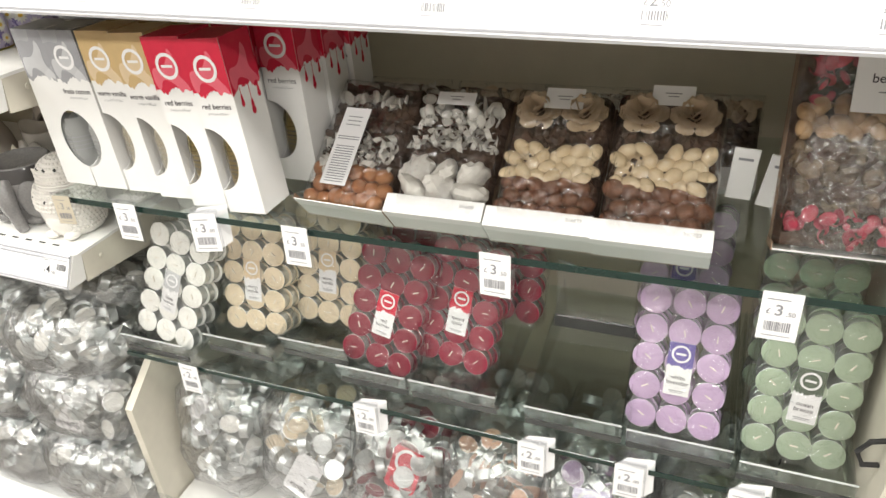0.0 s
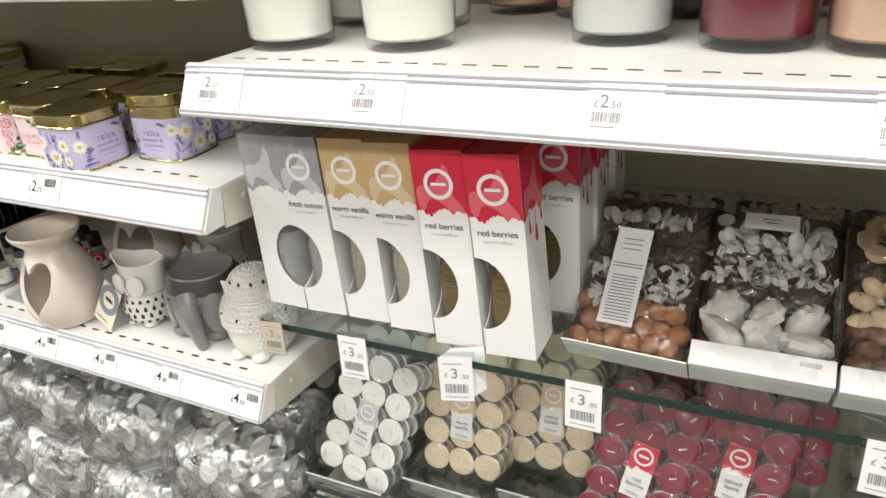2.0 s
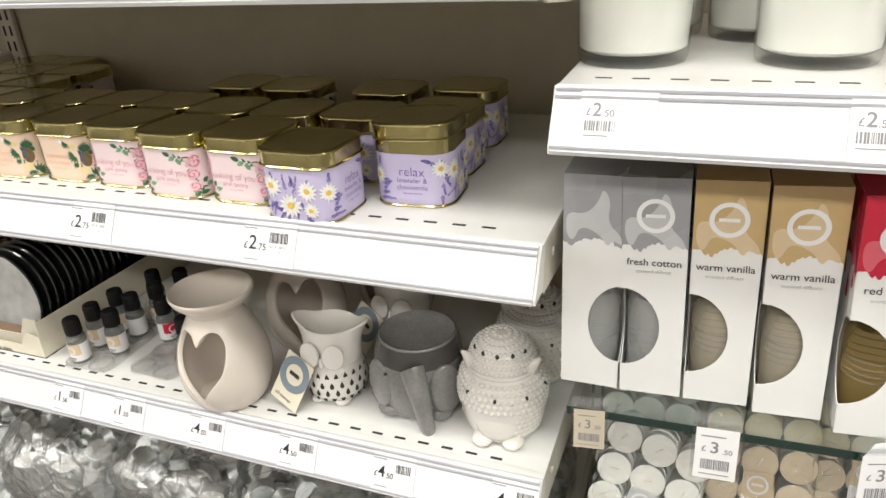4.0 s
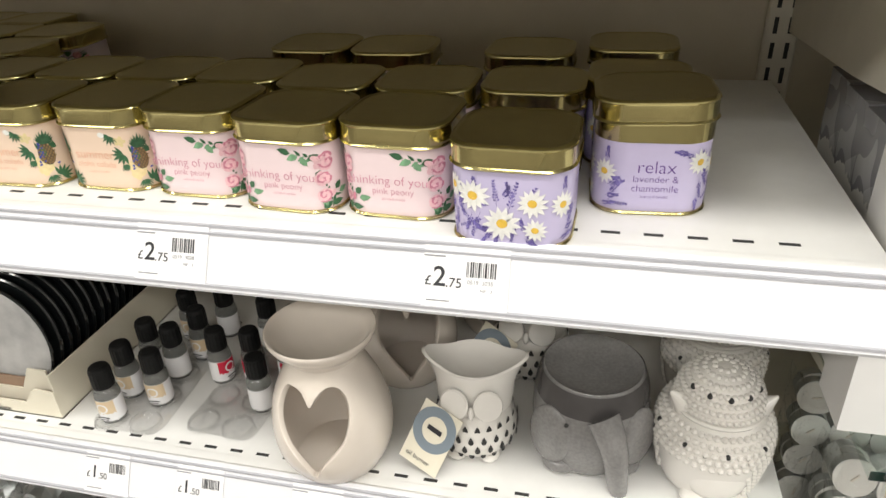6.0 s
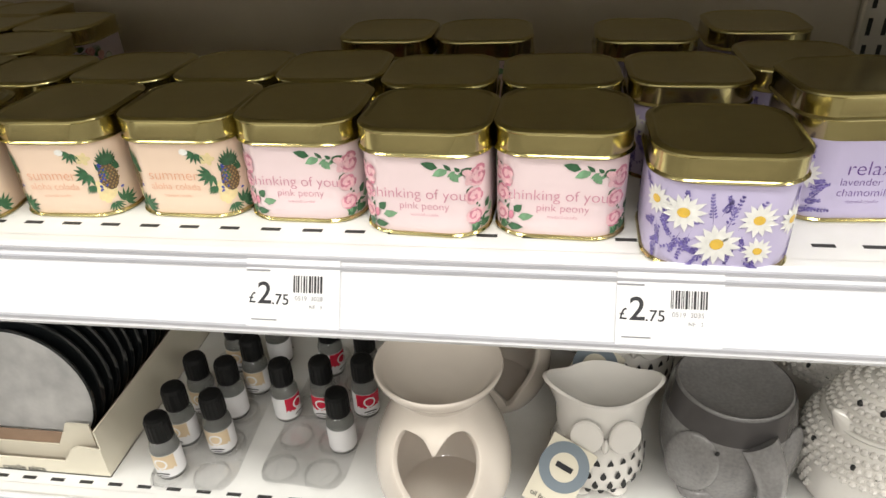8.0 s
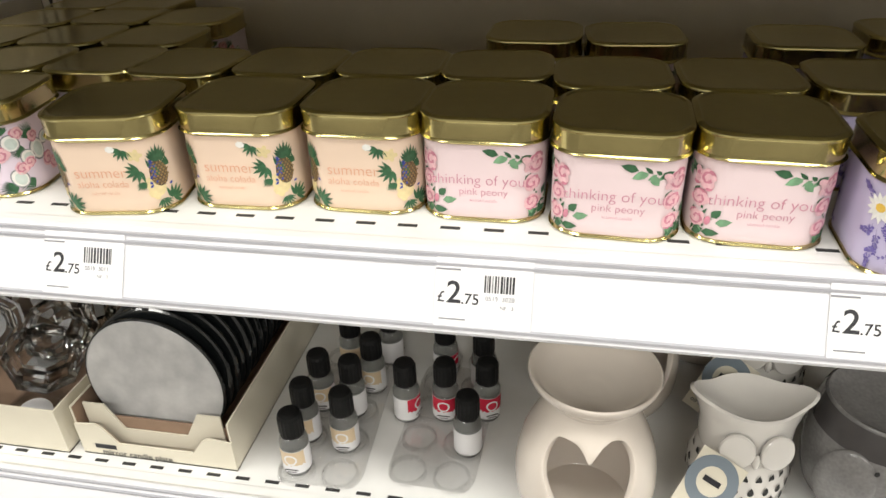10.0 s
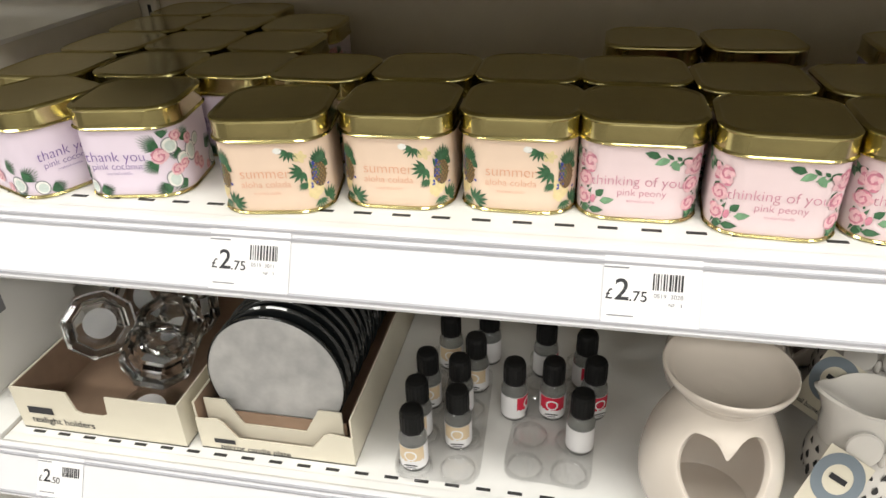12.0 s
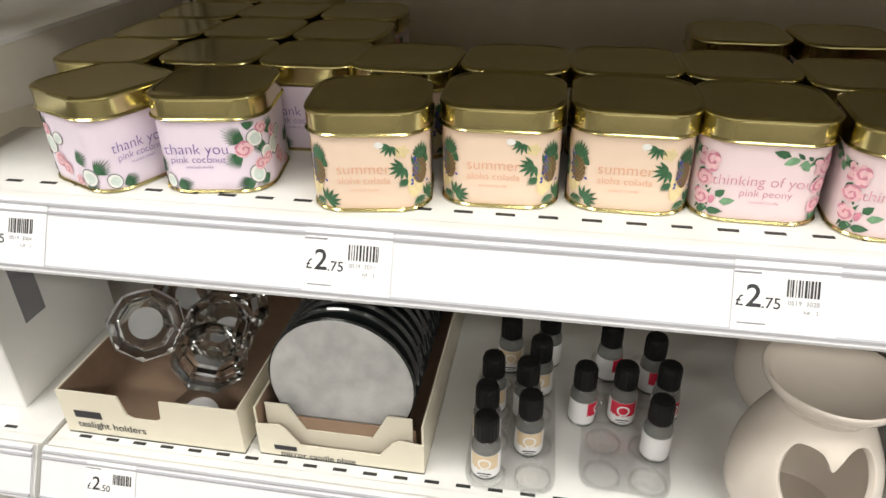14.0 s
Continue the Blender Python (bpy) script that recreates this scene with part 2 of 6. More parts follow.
def prism(outline, axis, lo, hi, bm=None):
    """A closed outline of (u, v) pairs drawn out along an axis: x takes (y, z), y takes (x, z), z takes (x, y)."""
    bm = bm or bmesh.new()

    def at(u, v, w):
        return {"x": (w, u, v), "y": (u, w, v), "z": (u, v, w)}[axis]
    a = [bm.verts.new(at(u, v, lo)) for u, v in outline]
    b = [bm.verts.new(at(u, v, hi)) for u, v in outline]
    n = len(outline)
    bm.faces.new(a[::-1])
    bm.faces.new(b)
    for k in range(n):
        bm.faces.new((a[k], a[(k + 1) % n], b[(k + 1) % n], b[k]))
    bmesh.ops.recalc_face_normals(bm, faces=bm.faces)
    return bm

# ---- the large structure ----
BACK = 0.425
Z_TIN, Z_CER, Z_TOP, Z_JAR, Z_GLASS, Z_LOW = 1.288, 1.0335, 1.512, 1.412, 1.114, 0.812
R_END = 0.992
# the two glass shelves hang a little out of level; their goods are laid out in shelf units
ON_GLASS = Matrix.Translation((0, 0.005, 1.137)) @ Matrix.Rotation(radians(-1.5), 4, "Y") @ Matrix.Scale(0.922, 4) @ Matrix.Translation((0, 0, -Z_GLASS))
ON_LOW = Matrix.Translation((0, 0.005, 0.865)) @ Matrix.Rotation(radians(-1.4), 4, "Y") @ Matrix.Scale(0.922, 4) @ Matrix.Translation((0, 0, -Z_LOW))
G_END = R_END / 0.922


def settle(shelf_matrix, seen):
    """Set the loose things made since seen down on a glass shelf."""
    for o in scene.objects:
        if o not in seen and not o.parent:
            o.matrix_basis = shelf_matrix @ o.matrix_basis


floor = tagged(mesh_ob("floor", box(-6, 6, -3.2, 1.2, -0.1, 0.0), M_floor), "grey speckled vinyl shop floor", "floor", kind="structure")
ceiling = tagged(mesh_ob("ceiling", box(-6, 6, -3.2, 1.2, CEIL, CEIL + 0.1), M_ceil), "white suspended shop ceiling", "ceiling", kind="structure")
for nm, b in (("wall_north", (-6, 6, 1.1, 1.2, 0, CEIL)), ("wall_south", (-6, 6, -3.3, -3.2, 0, CEIL)), ("wall_east", (6, 6.1, -3.3, 1.2, 0, CEIL)), ("wall_west", (-6.1, -6, -3.3, 1.2, 0, CEIL))):
    tagged(mesh_ob(nm, box(*b), M_wallp), "plain pale painted shop wall", "wall", kind="structure")
for xx, yy, ww in LAMPS:
    lamp_panel(xx, yy, 1.2, 0.3, ww)
    o = thing("ceiling_light", "white rectangular ceiling light panel in a thin frame", "ceiling light", pose(xx, yy, CEIL - 0.045), group="ceiling lights")
    part("frame", box(-0.63, 0.63, -0.18, 0.18, -0.02, 0.045, 0.004), M_white, o)

# shelving: back panels, slotted uprights, decks with ticket strips
for x0, x1 in ((-2.0, -1.003), (-0.997, -0.003), (0.003, R_END - 0.003), (R_END + 0.003, 2.1)):
    tagged(mesh_ob("back_panel", box(x0, x1, BACK, BACK + 0.02, 0.0, 1.95), M_back), "beige painted metal back panel of shop shelving", "back panel", kind="structure")


def upright(x):
    o = thing("shelf_upright", "cream metal shelving upright with two columns of dark slots", "shelf upright", pose(x, BACK - 0.012, 0), group="uprights")
    part("post", box(-0.016, 0.016, 0, 0.010, 0, 1.95, 0.002), M_cream, o)
    bm = bmesh.new()
    for k in range(76):
        z = 0.06 + k * 0.025
        for dx in (-0.009, 0.005):
            box(dx, dx + 0.004, -0.0006, 0.002, z, z + 0.016, 0, bm)
    tagged(part("slot", bm, M_dark, o, "dark punched slots"), kind="stuff")


for x in (-1.0, 0.0, R_END):
    upright(x)


def shelf(x0, x1, z, y0=0.0, slots=0.055, name_label="white metal shop shelf with a ticket strip on its front edge", pitch=0.0262, thick=0.03):
    o = thing("shelf", name_label, "shelf", pose(0, 0, z), group="metal shelves")
    part("deck", box(x0, x1, y0 + 0.030, BACK - 0.014, -0.004, 0.0), M_white, o)
    part("front_lip", prism([(y0 + 0.0303, 0.0), (y0 + 0.022, 0.0), (y0 + 0.0185, 0.002), (y0 - 0.0035, -0.036), (y0 - 0.0035, -0.0405), (y0 + 0.024, -0.0405), (y0 + 0.0303, -0.004)], "x", x0, x1), M_white, o)
    # unseen plate, added to set what the tin lids below reflect
    part("underside", box(x0 + 0.004, x1 - 0.004, y0 + 0.0310, BACK - 0.016, -0.012, -0.0045), M_under, o, "added cream plate under the deck that tunes lid reflections")
    for side, xe in (("a", x0), ("b", x1 - 0.003)):
        part("end_cheek", prism([(y0 + 0.0306, -0.0042), (y0 + 0.026, -0.045), (y0 + 0.20, -0.062), (BACK - 0.014, -0.075), (BACK - 0.014, -0.0042)], "x", xe, xe + 0.003), M_cream, o)
        part("rivet", lathe([(0, 0), (0.004, 0), (0.0035, 0.0015), (0, 0.002)], 10, m=pose(xe + (0.003 if side == "b" else 0), y0 + 0.06, -0.022, 0, 90 if side == "b" else -90, 0)), M_cream, o)
    # clear-fronted strip, a hair proud of the lip, with raised rails
    sl = [(y0 + 0.0170, 0.0036), (y0 + 0.0140, 0.0030), (y0 - 0.0080, -0.0370), (y0 - 0.0062, -0.0400), (y0 - 0.0038, -0.0385)]
    part("ticket_strip", prism(sl, "x", x0 + 0.002, x1 - 0.002), M_strip, o)
    for k in (0.05, 0.16, 0.93):
        yy, zz = y0 + 0.0140 - 0.022 * k, 0.0030 - 0.040 * k
        part("strip_rail", box(x0 + 0.002, x1 - 0.002, yy - 0.0016, yy + 0.0006, zz - 0.0009, zz + 0.0009, 0), M_rail, o)
    bm = bmesh.new()
    n = int((x1 - x0 - 0.03) / pitch)
    for k in range(n):
        xs = x0 + 0.022 + k * pitch
        box(xs, xs + 0.0120, y0 + slots - 0.0016, y0 + slots + 0.0016, -0.002, 0.0003, 0, bm)
    tagged(part("slot", bm, M_dark, o, "row of dark punched slots"), kind="stuff")
    return o


shelf(-0.998, -0.002, Z_TIN, 0.0, 0.045)
shelf(-0.998, -0.002, Z_CER, 0.0155, 0.036)
shelf(-0.998, -0.002, Z_TOP, 0.0)
shelf(0.006, R_END - 0.004, Z_JAR, -0.002)
shelf(-1.99, -1.004, 1.36, 0.03)
shelf(-1.99, -1.004, Z_CER, 0.0155, 0.036)
shelf(-1.99, -1.004, 0.62, -0.02)
shelf(-1.99, -1.004, 1.62, -0.02)
shelf(0.006, R_END - 0.004, 1.80, 0.0)
shelf(-0.998, -0.002, 1.80, 0.0)


def glass_shelf(x0, x1, y0, z, t):
    o = thing("glass_shelf", "clear glass shelf with a dark green front edge", "glass shelf", pose(0, 0, z), group="glass shelves")
    part("pane", box(x0, x1, y0 + 0.0015, 0.40, -t, 0), M_glass, o)
    part("front_edge", box(x0, x1, y0, y0 + 0.0014, -t, 0, 0.0004), M_edge, o, "dark green polished edge")
    for xb in (x0 + 0.002, x1 - 0.006):
        part("bracket", prism([(0.10, -t - 0.001), (0.41, -t - 0.001), (0.41, -t - 0.05), (0.36, -t - 0.05)], "x", xb, xb + 0.004), M_cream, o, "cream metal bracket")
    return o


for m_shelf, y_front, z_shelf in ((ON_GLASS, 0.018, Z_GLASS), (ON_LOW, 0.040, Z_LOW)):
    before = set(scene.objects)
    glass_shelf(0.022, G_END - 0.006, y_front, z_shelf, 0.0085)
    settle(m_shelf, before)

# end panels and the base bins under the shelves
def end_panel(x, label, pts):
    return tagged(mesh_ob("end_panel", prism(pts, "x", x, x + 0.014), M_cream), label, "end panel", kind="structure")


end_panel(-0.016, "cream metal divider panel between two shelf bays", [(0.03, 0.745), (0.03, 0.30), (-0.03, 0.0), (BACK - 0.015, 0.0), (BACK - 0.015, 0.80), (0.10, 0.80)])
end_panel(R_END, "white end panel closing the shelf bay", [(0.03, 1.38), (0.03, 0.30), (-0.03, 0.0), (BACK - 0.015, 0.0), (BACK - 0.015, 1.95), (0.03, 1.95)])
end_panel(-1.016, "cream metal divider panel between two shelf bays", [(0.03, 0.80), (0.03, 0.30), (-0.03, 0.0), (BACK - 0.015, 0.0), (BACK - 0.015, 0.98), (0.14, 0.98)])


def base_bin(x0, x1):
    o = thing("base_bin", "white metal base shelf with a raised clear front edge", "base shelf", pose(0, 0, 0))
    part("deck", box(x0, x1, -0.03, BACK - 0.003, 0.50, 0.515, 0.002), M_white, o)
    part("plinth", box(x0, x1, 0.0, 0.02, 0.0, 0.499), M_cream, o)
    part("front_rail", prism([(-0.030, 0.516), (-0.050, 0.47), (-0.046, 0.468), (-0.026, 0.516)], "x", x0, x1), M_strip, o)
    part("clear_front", box(x0, x1, -0.020, -0.0175, 0.516, 0.63), M_acryl, o, "clear acrylic front")
    return o


base_bin(-0.998, -0.018)
base_bin(0.002, R_END - 0.002)
base_bin(-1.99, -1.02)
# ---- lettering ----
LETTERS = {}


def lettering(text, size, parent, material, m, name="lettering", align="CENTER", label="", thin=False):
    """Flat letters on a surface that faces -y: m takes x, up and outward from there."""
    key = (text, round(size, 5), align, thin)
    if key not in LETTERS:
        cu = bpy.data.curves.new("letters", "FONT")
        cu.body, cu.size, cu.align_x, cu.align_y = text, size, align, "CENTER"
        cu.offset = -0.013 * size if thin else (0.011 if size > 0.012 else 0.008) * size
        tmp = new("letters", cu)
        bpy.context.view_layer.update()
        me = bpy.data.meshes.new_from_object(tmp.evaluated_get(bpy.context.evaluated_depsgraph_get()))
        bpy.data.objects.remove(tmp)
        LETTERS[key] = me
    me = LETTERS[key].copy()
    me.materials.clear()
    me.materials.append(material)
    o = new(name, me)
    o.parent = parent
    o.matrix_basis = m @ pose(0, 0, 0, 90)
    if label:
        tagged(o, label=label)
    return o


def bars(rects, parent, material, m, name="small_print"):
    """Thin bars (x0, x1, z0, z1) lying on a surface that faces -y."""
    bm = bmesh.new()
    for a, b, c, d in rects:
        box(a, b, -0.00012, 0.0, c, d, 0, bm)
    return tagged(part(name, bm, material, parent, at=m), kind="stuff")


def barcode(parent, x, z, w, h, m, seed=1, mat_=None):
    rnd = random.Random(seed)
    rects, px = [], 0.0
    while px < w:
        t = rnd.choice((0.0004, 0.0006, 0.0009, 0.0012))
        if px + t > w:
            break
        rects.append((x + px, x + px + t, z, z + h))
        px += t + rnd.choice((0.0005, 0.0007, 0.001))
    return bars(rects, parent, mat_ or M_ink, m, "barcode")


# ---- price tickets in the strips ----
def strip_ticket(x, z, y0, big, small, seed, w=0.054, digits=None, scale=1.0, crown=True, stacked=False):
    lean = math.degrees(math.atan2(0.022, 0.040))
    o = thing("price_ticket", "white paper price ticket with bold black price in a shelf strip", "price ticket", pose(x, y0 + 0.0033 - 0.0008, z - 0.0165, -lean, 0, 0), group="strip tickets")
    part("card", box(0, w, -0.0003, 0.0003, -0.0195, 0.0190), M_paper, o)
    m = pose(0, -0.0005, 0)
    k = scale
    if stacked:
        lettering("£", 0.0070, o, M_greyink, m @ pose(0.006, 0, 0.0045))
        lettering(big, 0.0130, o, M_greyink, m @ pose(0.0115, 0, 0.0060), "price")
        lettering("." + small, 0.0068, o, M_greyink, m @ pose(0.0190, 0, 0.0040), "pence")
        barcode(o, 0.004, -0.0080, 0.020, 0.0070, m, seed, M_greyink)
        bars([(0.004, 0.022, 0.0150, 0.0158), (0.004, 0.020, -0.0115, -0.0108)], o, M_greyink, m)
        return o
    lettering("£", 0.0085 * k, o, M_ink, m @ pose(0.0035, 0, -0.0035), "currency_sign")
    lettering(big, 0.0175 * k, o, M_ink, m @ pose(0.0102 * k + 0.0005, 0, -0.001), "price")
    lettering("." + small, 0.0085 * k, o, M_ink, m @ pose(0.0195 * k + 0.0005, 0, -0.0040), "pence")
    bx = 0.0275 * k
    barcode(o, bx, 0.0005, 0.0185 * k, 0.0095 * k, m, seed)
    if digits:
        lettering(digits, 0.0036, o, M_greyink, m @ pose(bx + 0.009, 0, -0.0028), "digits")
        lettering("NF   3", 0.003, o, M_greyink, m @ pose(bx + 0.013, 0, -0.0075), "digits")
    if crown:
        bars([(0.0, 0.020, 0.0145, 0.0155), (0.0, 0.014, 0.0118, 0.0128), (0.003, 0.018, -0.0158, -0.0150)], o, M_greyink, m)
    return o


for x, d in ((-0.948, "0519  3004"), (-0.720, "0519  3011"), (-0.474, "0519  3028"), (-0.270, "0519  3035")):
    strip_ticket(x, Z_TIN, 0.0, "2", "75", int(abs(x) * 999), digits=d)
for x, b, s in ((-0.952, "2", "50"), (-0.612, "1", "50"), (-0.517, "1", "50"), (-0.405, "4", "00"), (-0.288, "4", "50"), (-0.175, "4", "50"), (-0.049, "4", "50")):
    strip_ticket(x, Z_CER, 0.0155, b, s, int(abs(x) * 999), w=0.046, scale=0.92)
strip_ticket(-0.33, Z_TOP, 0.0, "4", "20", 5)
for x in (0.026, 0.1865, 0.3795, 0.55, 0.72, 0.87):
    strip_ticket(x, Z_JAR, -0.002, "2", "50", int(x * 999), w=0.05, stacked=True)


# ---- candle tins ----
TA, TR_, TH = 0.0370, 0.021, 0.0520   # half width, corner radius, body height


def rr_ring(a, r, z, n=6):
    pts = []
    for cx, cy, a0 in ((a - r, a - r, 0), (-(a - r), a - r, 90), (-(a - r), -(a - r), 180), (a - r, -(a - r), 270)):
        for k in range(n + 1):
            t = radians(a0 + 90 * k / n)
            pts.append((cx + r * math.cos(t), cy + r * math.sin(t), z))
    return pts


def rr_loft(profile, cap0=True, cap1=True, n=6, bm=None):
    """Rounded-square rings (half, radius, z) joined into a skin."""
    bm = bm or bmesh.new()
    rings = [[bm.verts.new(p) for p in rr_ring(a, r, z, n)] for a, r, z in profile]
    for A, B in zip(rings, rings[1:]):
        m = len(A)
        for k in range(m):
            f = bm.faces.new((A[k], A[(k + 1) % m], B[(k + 1) % m], B[k]))
            f.smooth = True
    if cap0:
        bm.faces.new(rings[0][::-1])
    if cap1:
        bm.faces.new(rings[-1])
    return bm


class Wrap:
    """Print on the skin of a rounded-square body: s runs round it from the middle of the front to its right, h is the height."""

    def __init__(self, a, r, off=0.00025):
        self.a, self.r, self.off, self.bm, self.spread = a, r, off, bmesh.new(), 0.0

    def at(self, s, h, lift):
        a, r = self.a, self.r
        flat, arc = 2 * (a - r), math.pi / 2 * r
        side = flat + arc
        s += flat / 2
        q = math.floor(s / side)
        s -= q * side
        o = self.off + lift
        if s <= flat:
            p = Vector((-(a - r) + s, -a - o))
        else:
            t = (s - flat) / r
            p = Vector((a - r + (r + o) * math.sin(t), -(a - r) - (r + o) * math.cos(t)))
        p.rotate(Matrix.Rotation(q * math.pi / 2, 2))
        return (p.x, p.y, h)

    def shape(self, pts, mi, lift=0.0):
        if self.spread:
            side = 2 * (self.a - self.r) + math.pi / 2 * self.r
            mid = sum(p[0] for p in pts) / len(pts)
            u = (mid - round(mid / side) * side) * self.spread
            pts = [(s + u, h) for s, h in pts]
        f = self.bm.faces.new([self.bm.verts.new(self.at(s, min(max(h, 0.0028), TH - 0.0035), lift)) for s, h in pts])
        f.material_index = mi

    def oval(self, s, h, rs, rh, mi, lift=0.0, ang=0.0, n=10):
        ca, sa = math.cos(ang), math.sin(ang)
        self.shape([(s + rs * math.cos(t) * ca - rh * math.sin(t) * sa, h + rs * math.cos(t) * sa + rh * math.sin(t) * ca) for t in (k * math.tau / n for k in range(n))], mi, lift)

    def leaf(self, s, h, ang, ln, wd, mi, lift=0.0):
        ca, sa = math.cos(ang), math.sin(ang)
        pts = [(0, 0), (0.3 * ln, wd), (0.65 * ln, wd * 0.8), (ln, 0), (0.65 * ln, -wd * 0.8), (0.3 * ln, -wd)]
        self.shape([(s + u * ca - v * sa, h + u * sa + v * ca) for u, v in pts], mi, lift)

    def daisy(self, s, h, r, rnd, lift=0.0):
        n = 13
        a0 = rnd.random()
        for k in range(n):
            a = a0 + k * math.tau / n
            self.leaf(s + 0.12 * r * math.cos(a), h + 0.12 * r * math.sin(a), a, r * rnd.uniform(0.82, 1.0), r * 0.17, 0, lift + 0.00005 * (k % 3))
        self.oval(s, h, r * 0.30, r * 0.27, 1, lift + 0.00025, 0, 12)

    def sprig(self, s, h, ang, ln, rnd, mi=2, lift=0.0):
        ca, sa = math.cos(ang), math.sin(ang)
        self.leaf(s, h, ang, ln, 0.00016, mi, lift)
        for k in range(8):
            u = ln * (0.32 + 0.68 * k / 7)
            for sg in (-1, 1):
                off = sg * rnd.uniform(0.0005, 0.0014) * (1.2 - 0.8 * k / 7)
                self.oval(s + u * ca - off * sa, h + u * sa + off * ca, rnd.uniform(0.0006, 0.0011), rnd.uniform(0.0004, 0.0007), mi + rnd.choice((0, 0, 1)), lift + 0.00004, ang + sg * 0.7, 6)

    def frond(self, s, h, ang, ln, mi, n=9, spread=1.5, lift=0.0, wd=0.0008):
        for k in range(n):
            a = ang + spread * (k / (n - 1) - 0.5) * 2
            self.leaf(s, h, a, ln * (1 - 0.35 * abs(k / (n - 1) - 0.5) * 2), wd, mi, lift + 0.00003 * (k % 2))

    def monstera(self, s, h, ang, r, mi, lift=0.0):
        for k in range(7):
            a = ang + (k - 3) * 0.42
            self.leaf(s, h, a, r * (1.0 - 0.05 * abs(k - 3)), r * 0.12, mi, lift + 0.00003 * (k % 2))

    def rose(self, s, h, r, rnd, lift=0.0):
        a0 = rnd.random() * 6
        for k in range(26):
            u = 1.0 - k / 26
            a = a0 + k * 2.4
            d = 0.66 * r * u ** 0.8
            self.oval(s + d * math.cos(a), h + d * math.sin(a) * 0.92, r * (0.16 + 0.34 * u) * rnd.uniform(0.8, 1.2), r * (0.10 + 0.22 * u), 1 if k % 3 else 0, lift + 0.000014 * k, a + 1.57 + rnd.uniform(-0.5, 0.5), 8)


def print_relax(rnd):
    w = Wrap(TA, TR_)
    side = 2 * (TA - TR_) + math.pi / 2 * TR_
    for q in (1, 3):
        c = q * side
        for ds, h, r in ((-0.021, 0.0335, 0.0105), (0.015, 0.031, 0.0095), (-0.003, 0.0165, 0.0115), (0.017, 0.0135, 0.0075)):
            w.daisy(c + ds, h, r, rnd, 0.0003)
        for ds, h, a, ln in ((0.0, 0.022, 1.3, 0.022), (0.006, 0.024, 1.0, 0.02), (-0.012, 0.02, 3.6, 0.02), (-0.008, 0.012, 4.0, 0.012), (0.012, 0.014, -1.2, 0.012), (0.026, 0.03, 0.1, 0.012), (-0.024, 0.016, 2.2, 0.014), (-0.016, 0.024, 4.4, 0.018), (0.004, 0.03, 1.9, 0.014), (0.010, 0.008, -0.6, 0.010), (-0.028, 0.022, 1.9, 0.012), (-0.006, 0.026, 1.7, 0.018)):
            w.sprig(c + ds, h, a, ln, rnd)
        for k in range(16):
            w.sprig(c + rnd.uniform(-0.030, 0.028), rnd.uniform(0.008, 0.036), rnd.uniform(0, 6.2), rnd.uniform(0.008, 0.014), rnd)
    for q in (0, 2):
        c = q * side
        for ds, h, r in ((-0.031, 0.029, 0.0085), (0.029, 0.037, 0.0085)):
            w.daisy(c + ds, h, r, rnd, 0.0003)
        for ds, h, a, ln in ((-0.030, 0.020, 0.3, 0.013), (-0.028, 0.013, 0.9, 0.014), (-0.032, 0.008, 0.0, 0.017), (-0.034, 0.006, 0.2, 0.012), (-0.030, 0.036, 1.5, 0.010), (0.026, 0.040, 2.7, 0.012), (0.030, 0.026, -1.4, 0.014), (0.022, 0.043, 3.0, 0.010), (0.029, 0.014, -1.5, 0.010)):
            w.sprig(c + ds, h, a, ln, rnd)
        for k in range(3):
            w.sprig(c - rnd.uniform(0.024, 0.034), rnd.uniform(0.005, 0.030), rnd.uniform(0, 1.6), rnd.uniform(0.006, 0.011), rnd)
            w.sprig(c + rnd.uniform(0.026, 0.034), rnd.uniform(0.012, 0.044), rnd.uniform(1.5, 4.8), rnd.uniform(0.005, 0.009), rnd)
    return w.bm, [M_petalw, M_yolk, M_lav, M_lavl]


def print_peony(rnd):
    w = Wrap(TA, TR_)
    w.spread = 0.17
    side = 2 * (TA - TR_) + math.pi / 2 * TR_
    for q in range(4):
        c = q * side
        for ds, h, a, ln in ((0.010, 0.044, 2.9, 0.010), (0.014, 0.043, 3.6, 0.009), (0.019, 0.040, 0.4, 0.008), (0.015, 0.041, -0.9, 0.007), (0.024, 0.028, -1.1, 0.008), (0.026, 0.032, -2.0, 0.009), (-0.026, 0.006, 0.1, 0.010), (-0.031, 0.004, 0.5, 0.008), (-0.020, 0.013, 0.2, 0.009), (-0.022, 0.016, 0.8, 0.007)):
            w.leaf(c + ds, h, a, ln, 0.0024, 2 + (int(h * 1000) % 2), 0.0001)
        w.rose(c + 0.0300, 0.0375, 0.0076, rnd, 0.0002)
        w.rose(c + 0.0360, 0.0255, 0.0060, rnd, 0.0002)
        for k in range(6):
            w.leaf(c + 0.012 + 0.002 * k, 0.0435 - 0.0004 * k, rnd.uniform(2.4, 5.4), rnd.uniform(0.004, 0.007), 0.0012, 2 + k % 2, 0.00005)
            w.leaf(c - 0.029 + rnd.uniform(-0.003, 0.003), 0.013, rnd.uniform(-2.2, 1.2), rnd.uniform(0.008, 0.011), 0.0011, 2 + k % 2, 0.00005)
        w.rose(c - 0.0290, 0.0135, 0.0060, rnd, 0.0002)
        for k in range(9):
            w.oval(c + 0.027 + rnd.uniform(-0.004, 0.004), 0.010 + 0.0021 * k, 0.0008, 0.0010, 2, 0.0001, 0, 7)
    return w.bm, [M_pink, M_pinkl, M_green, M_greenl, M_brownink]


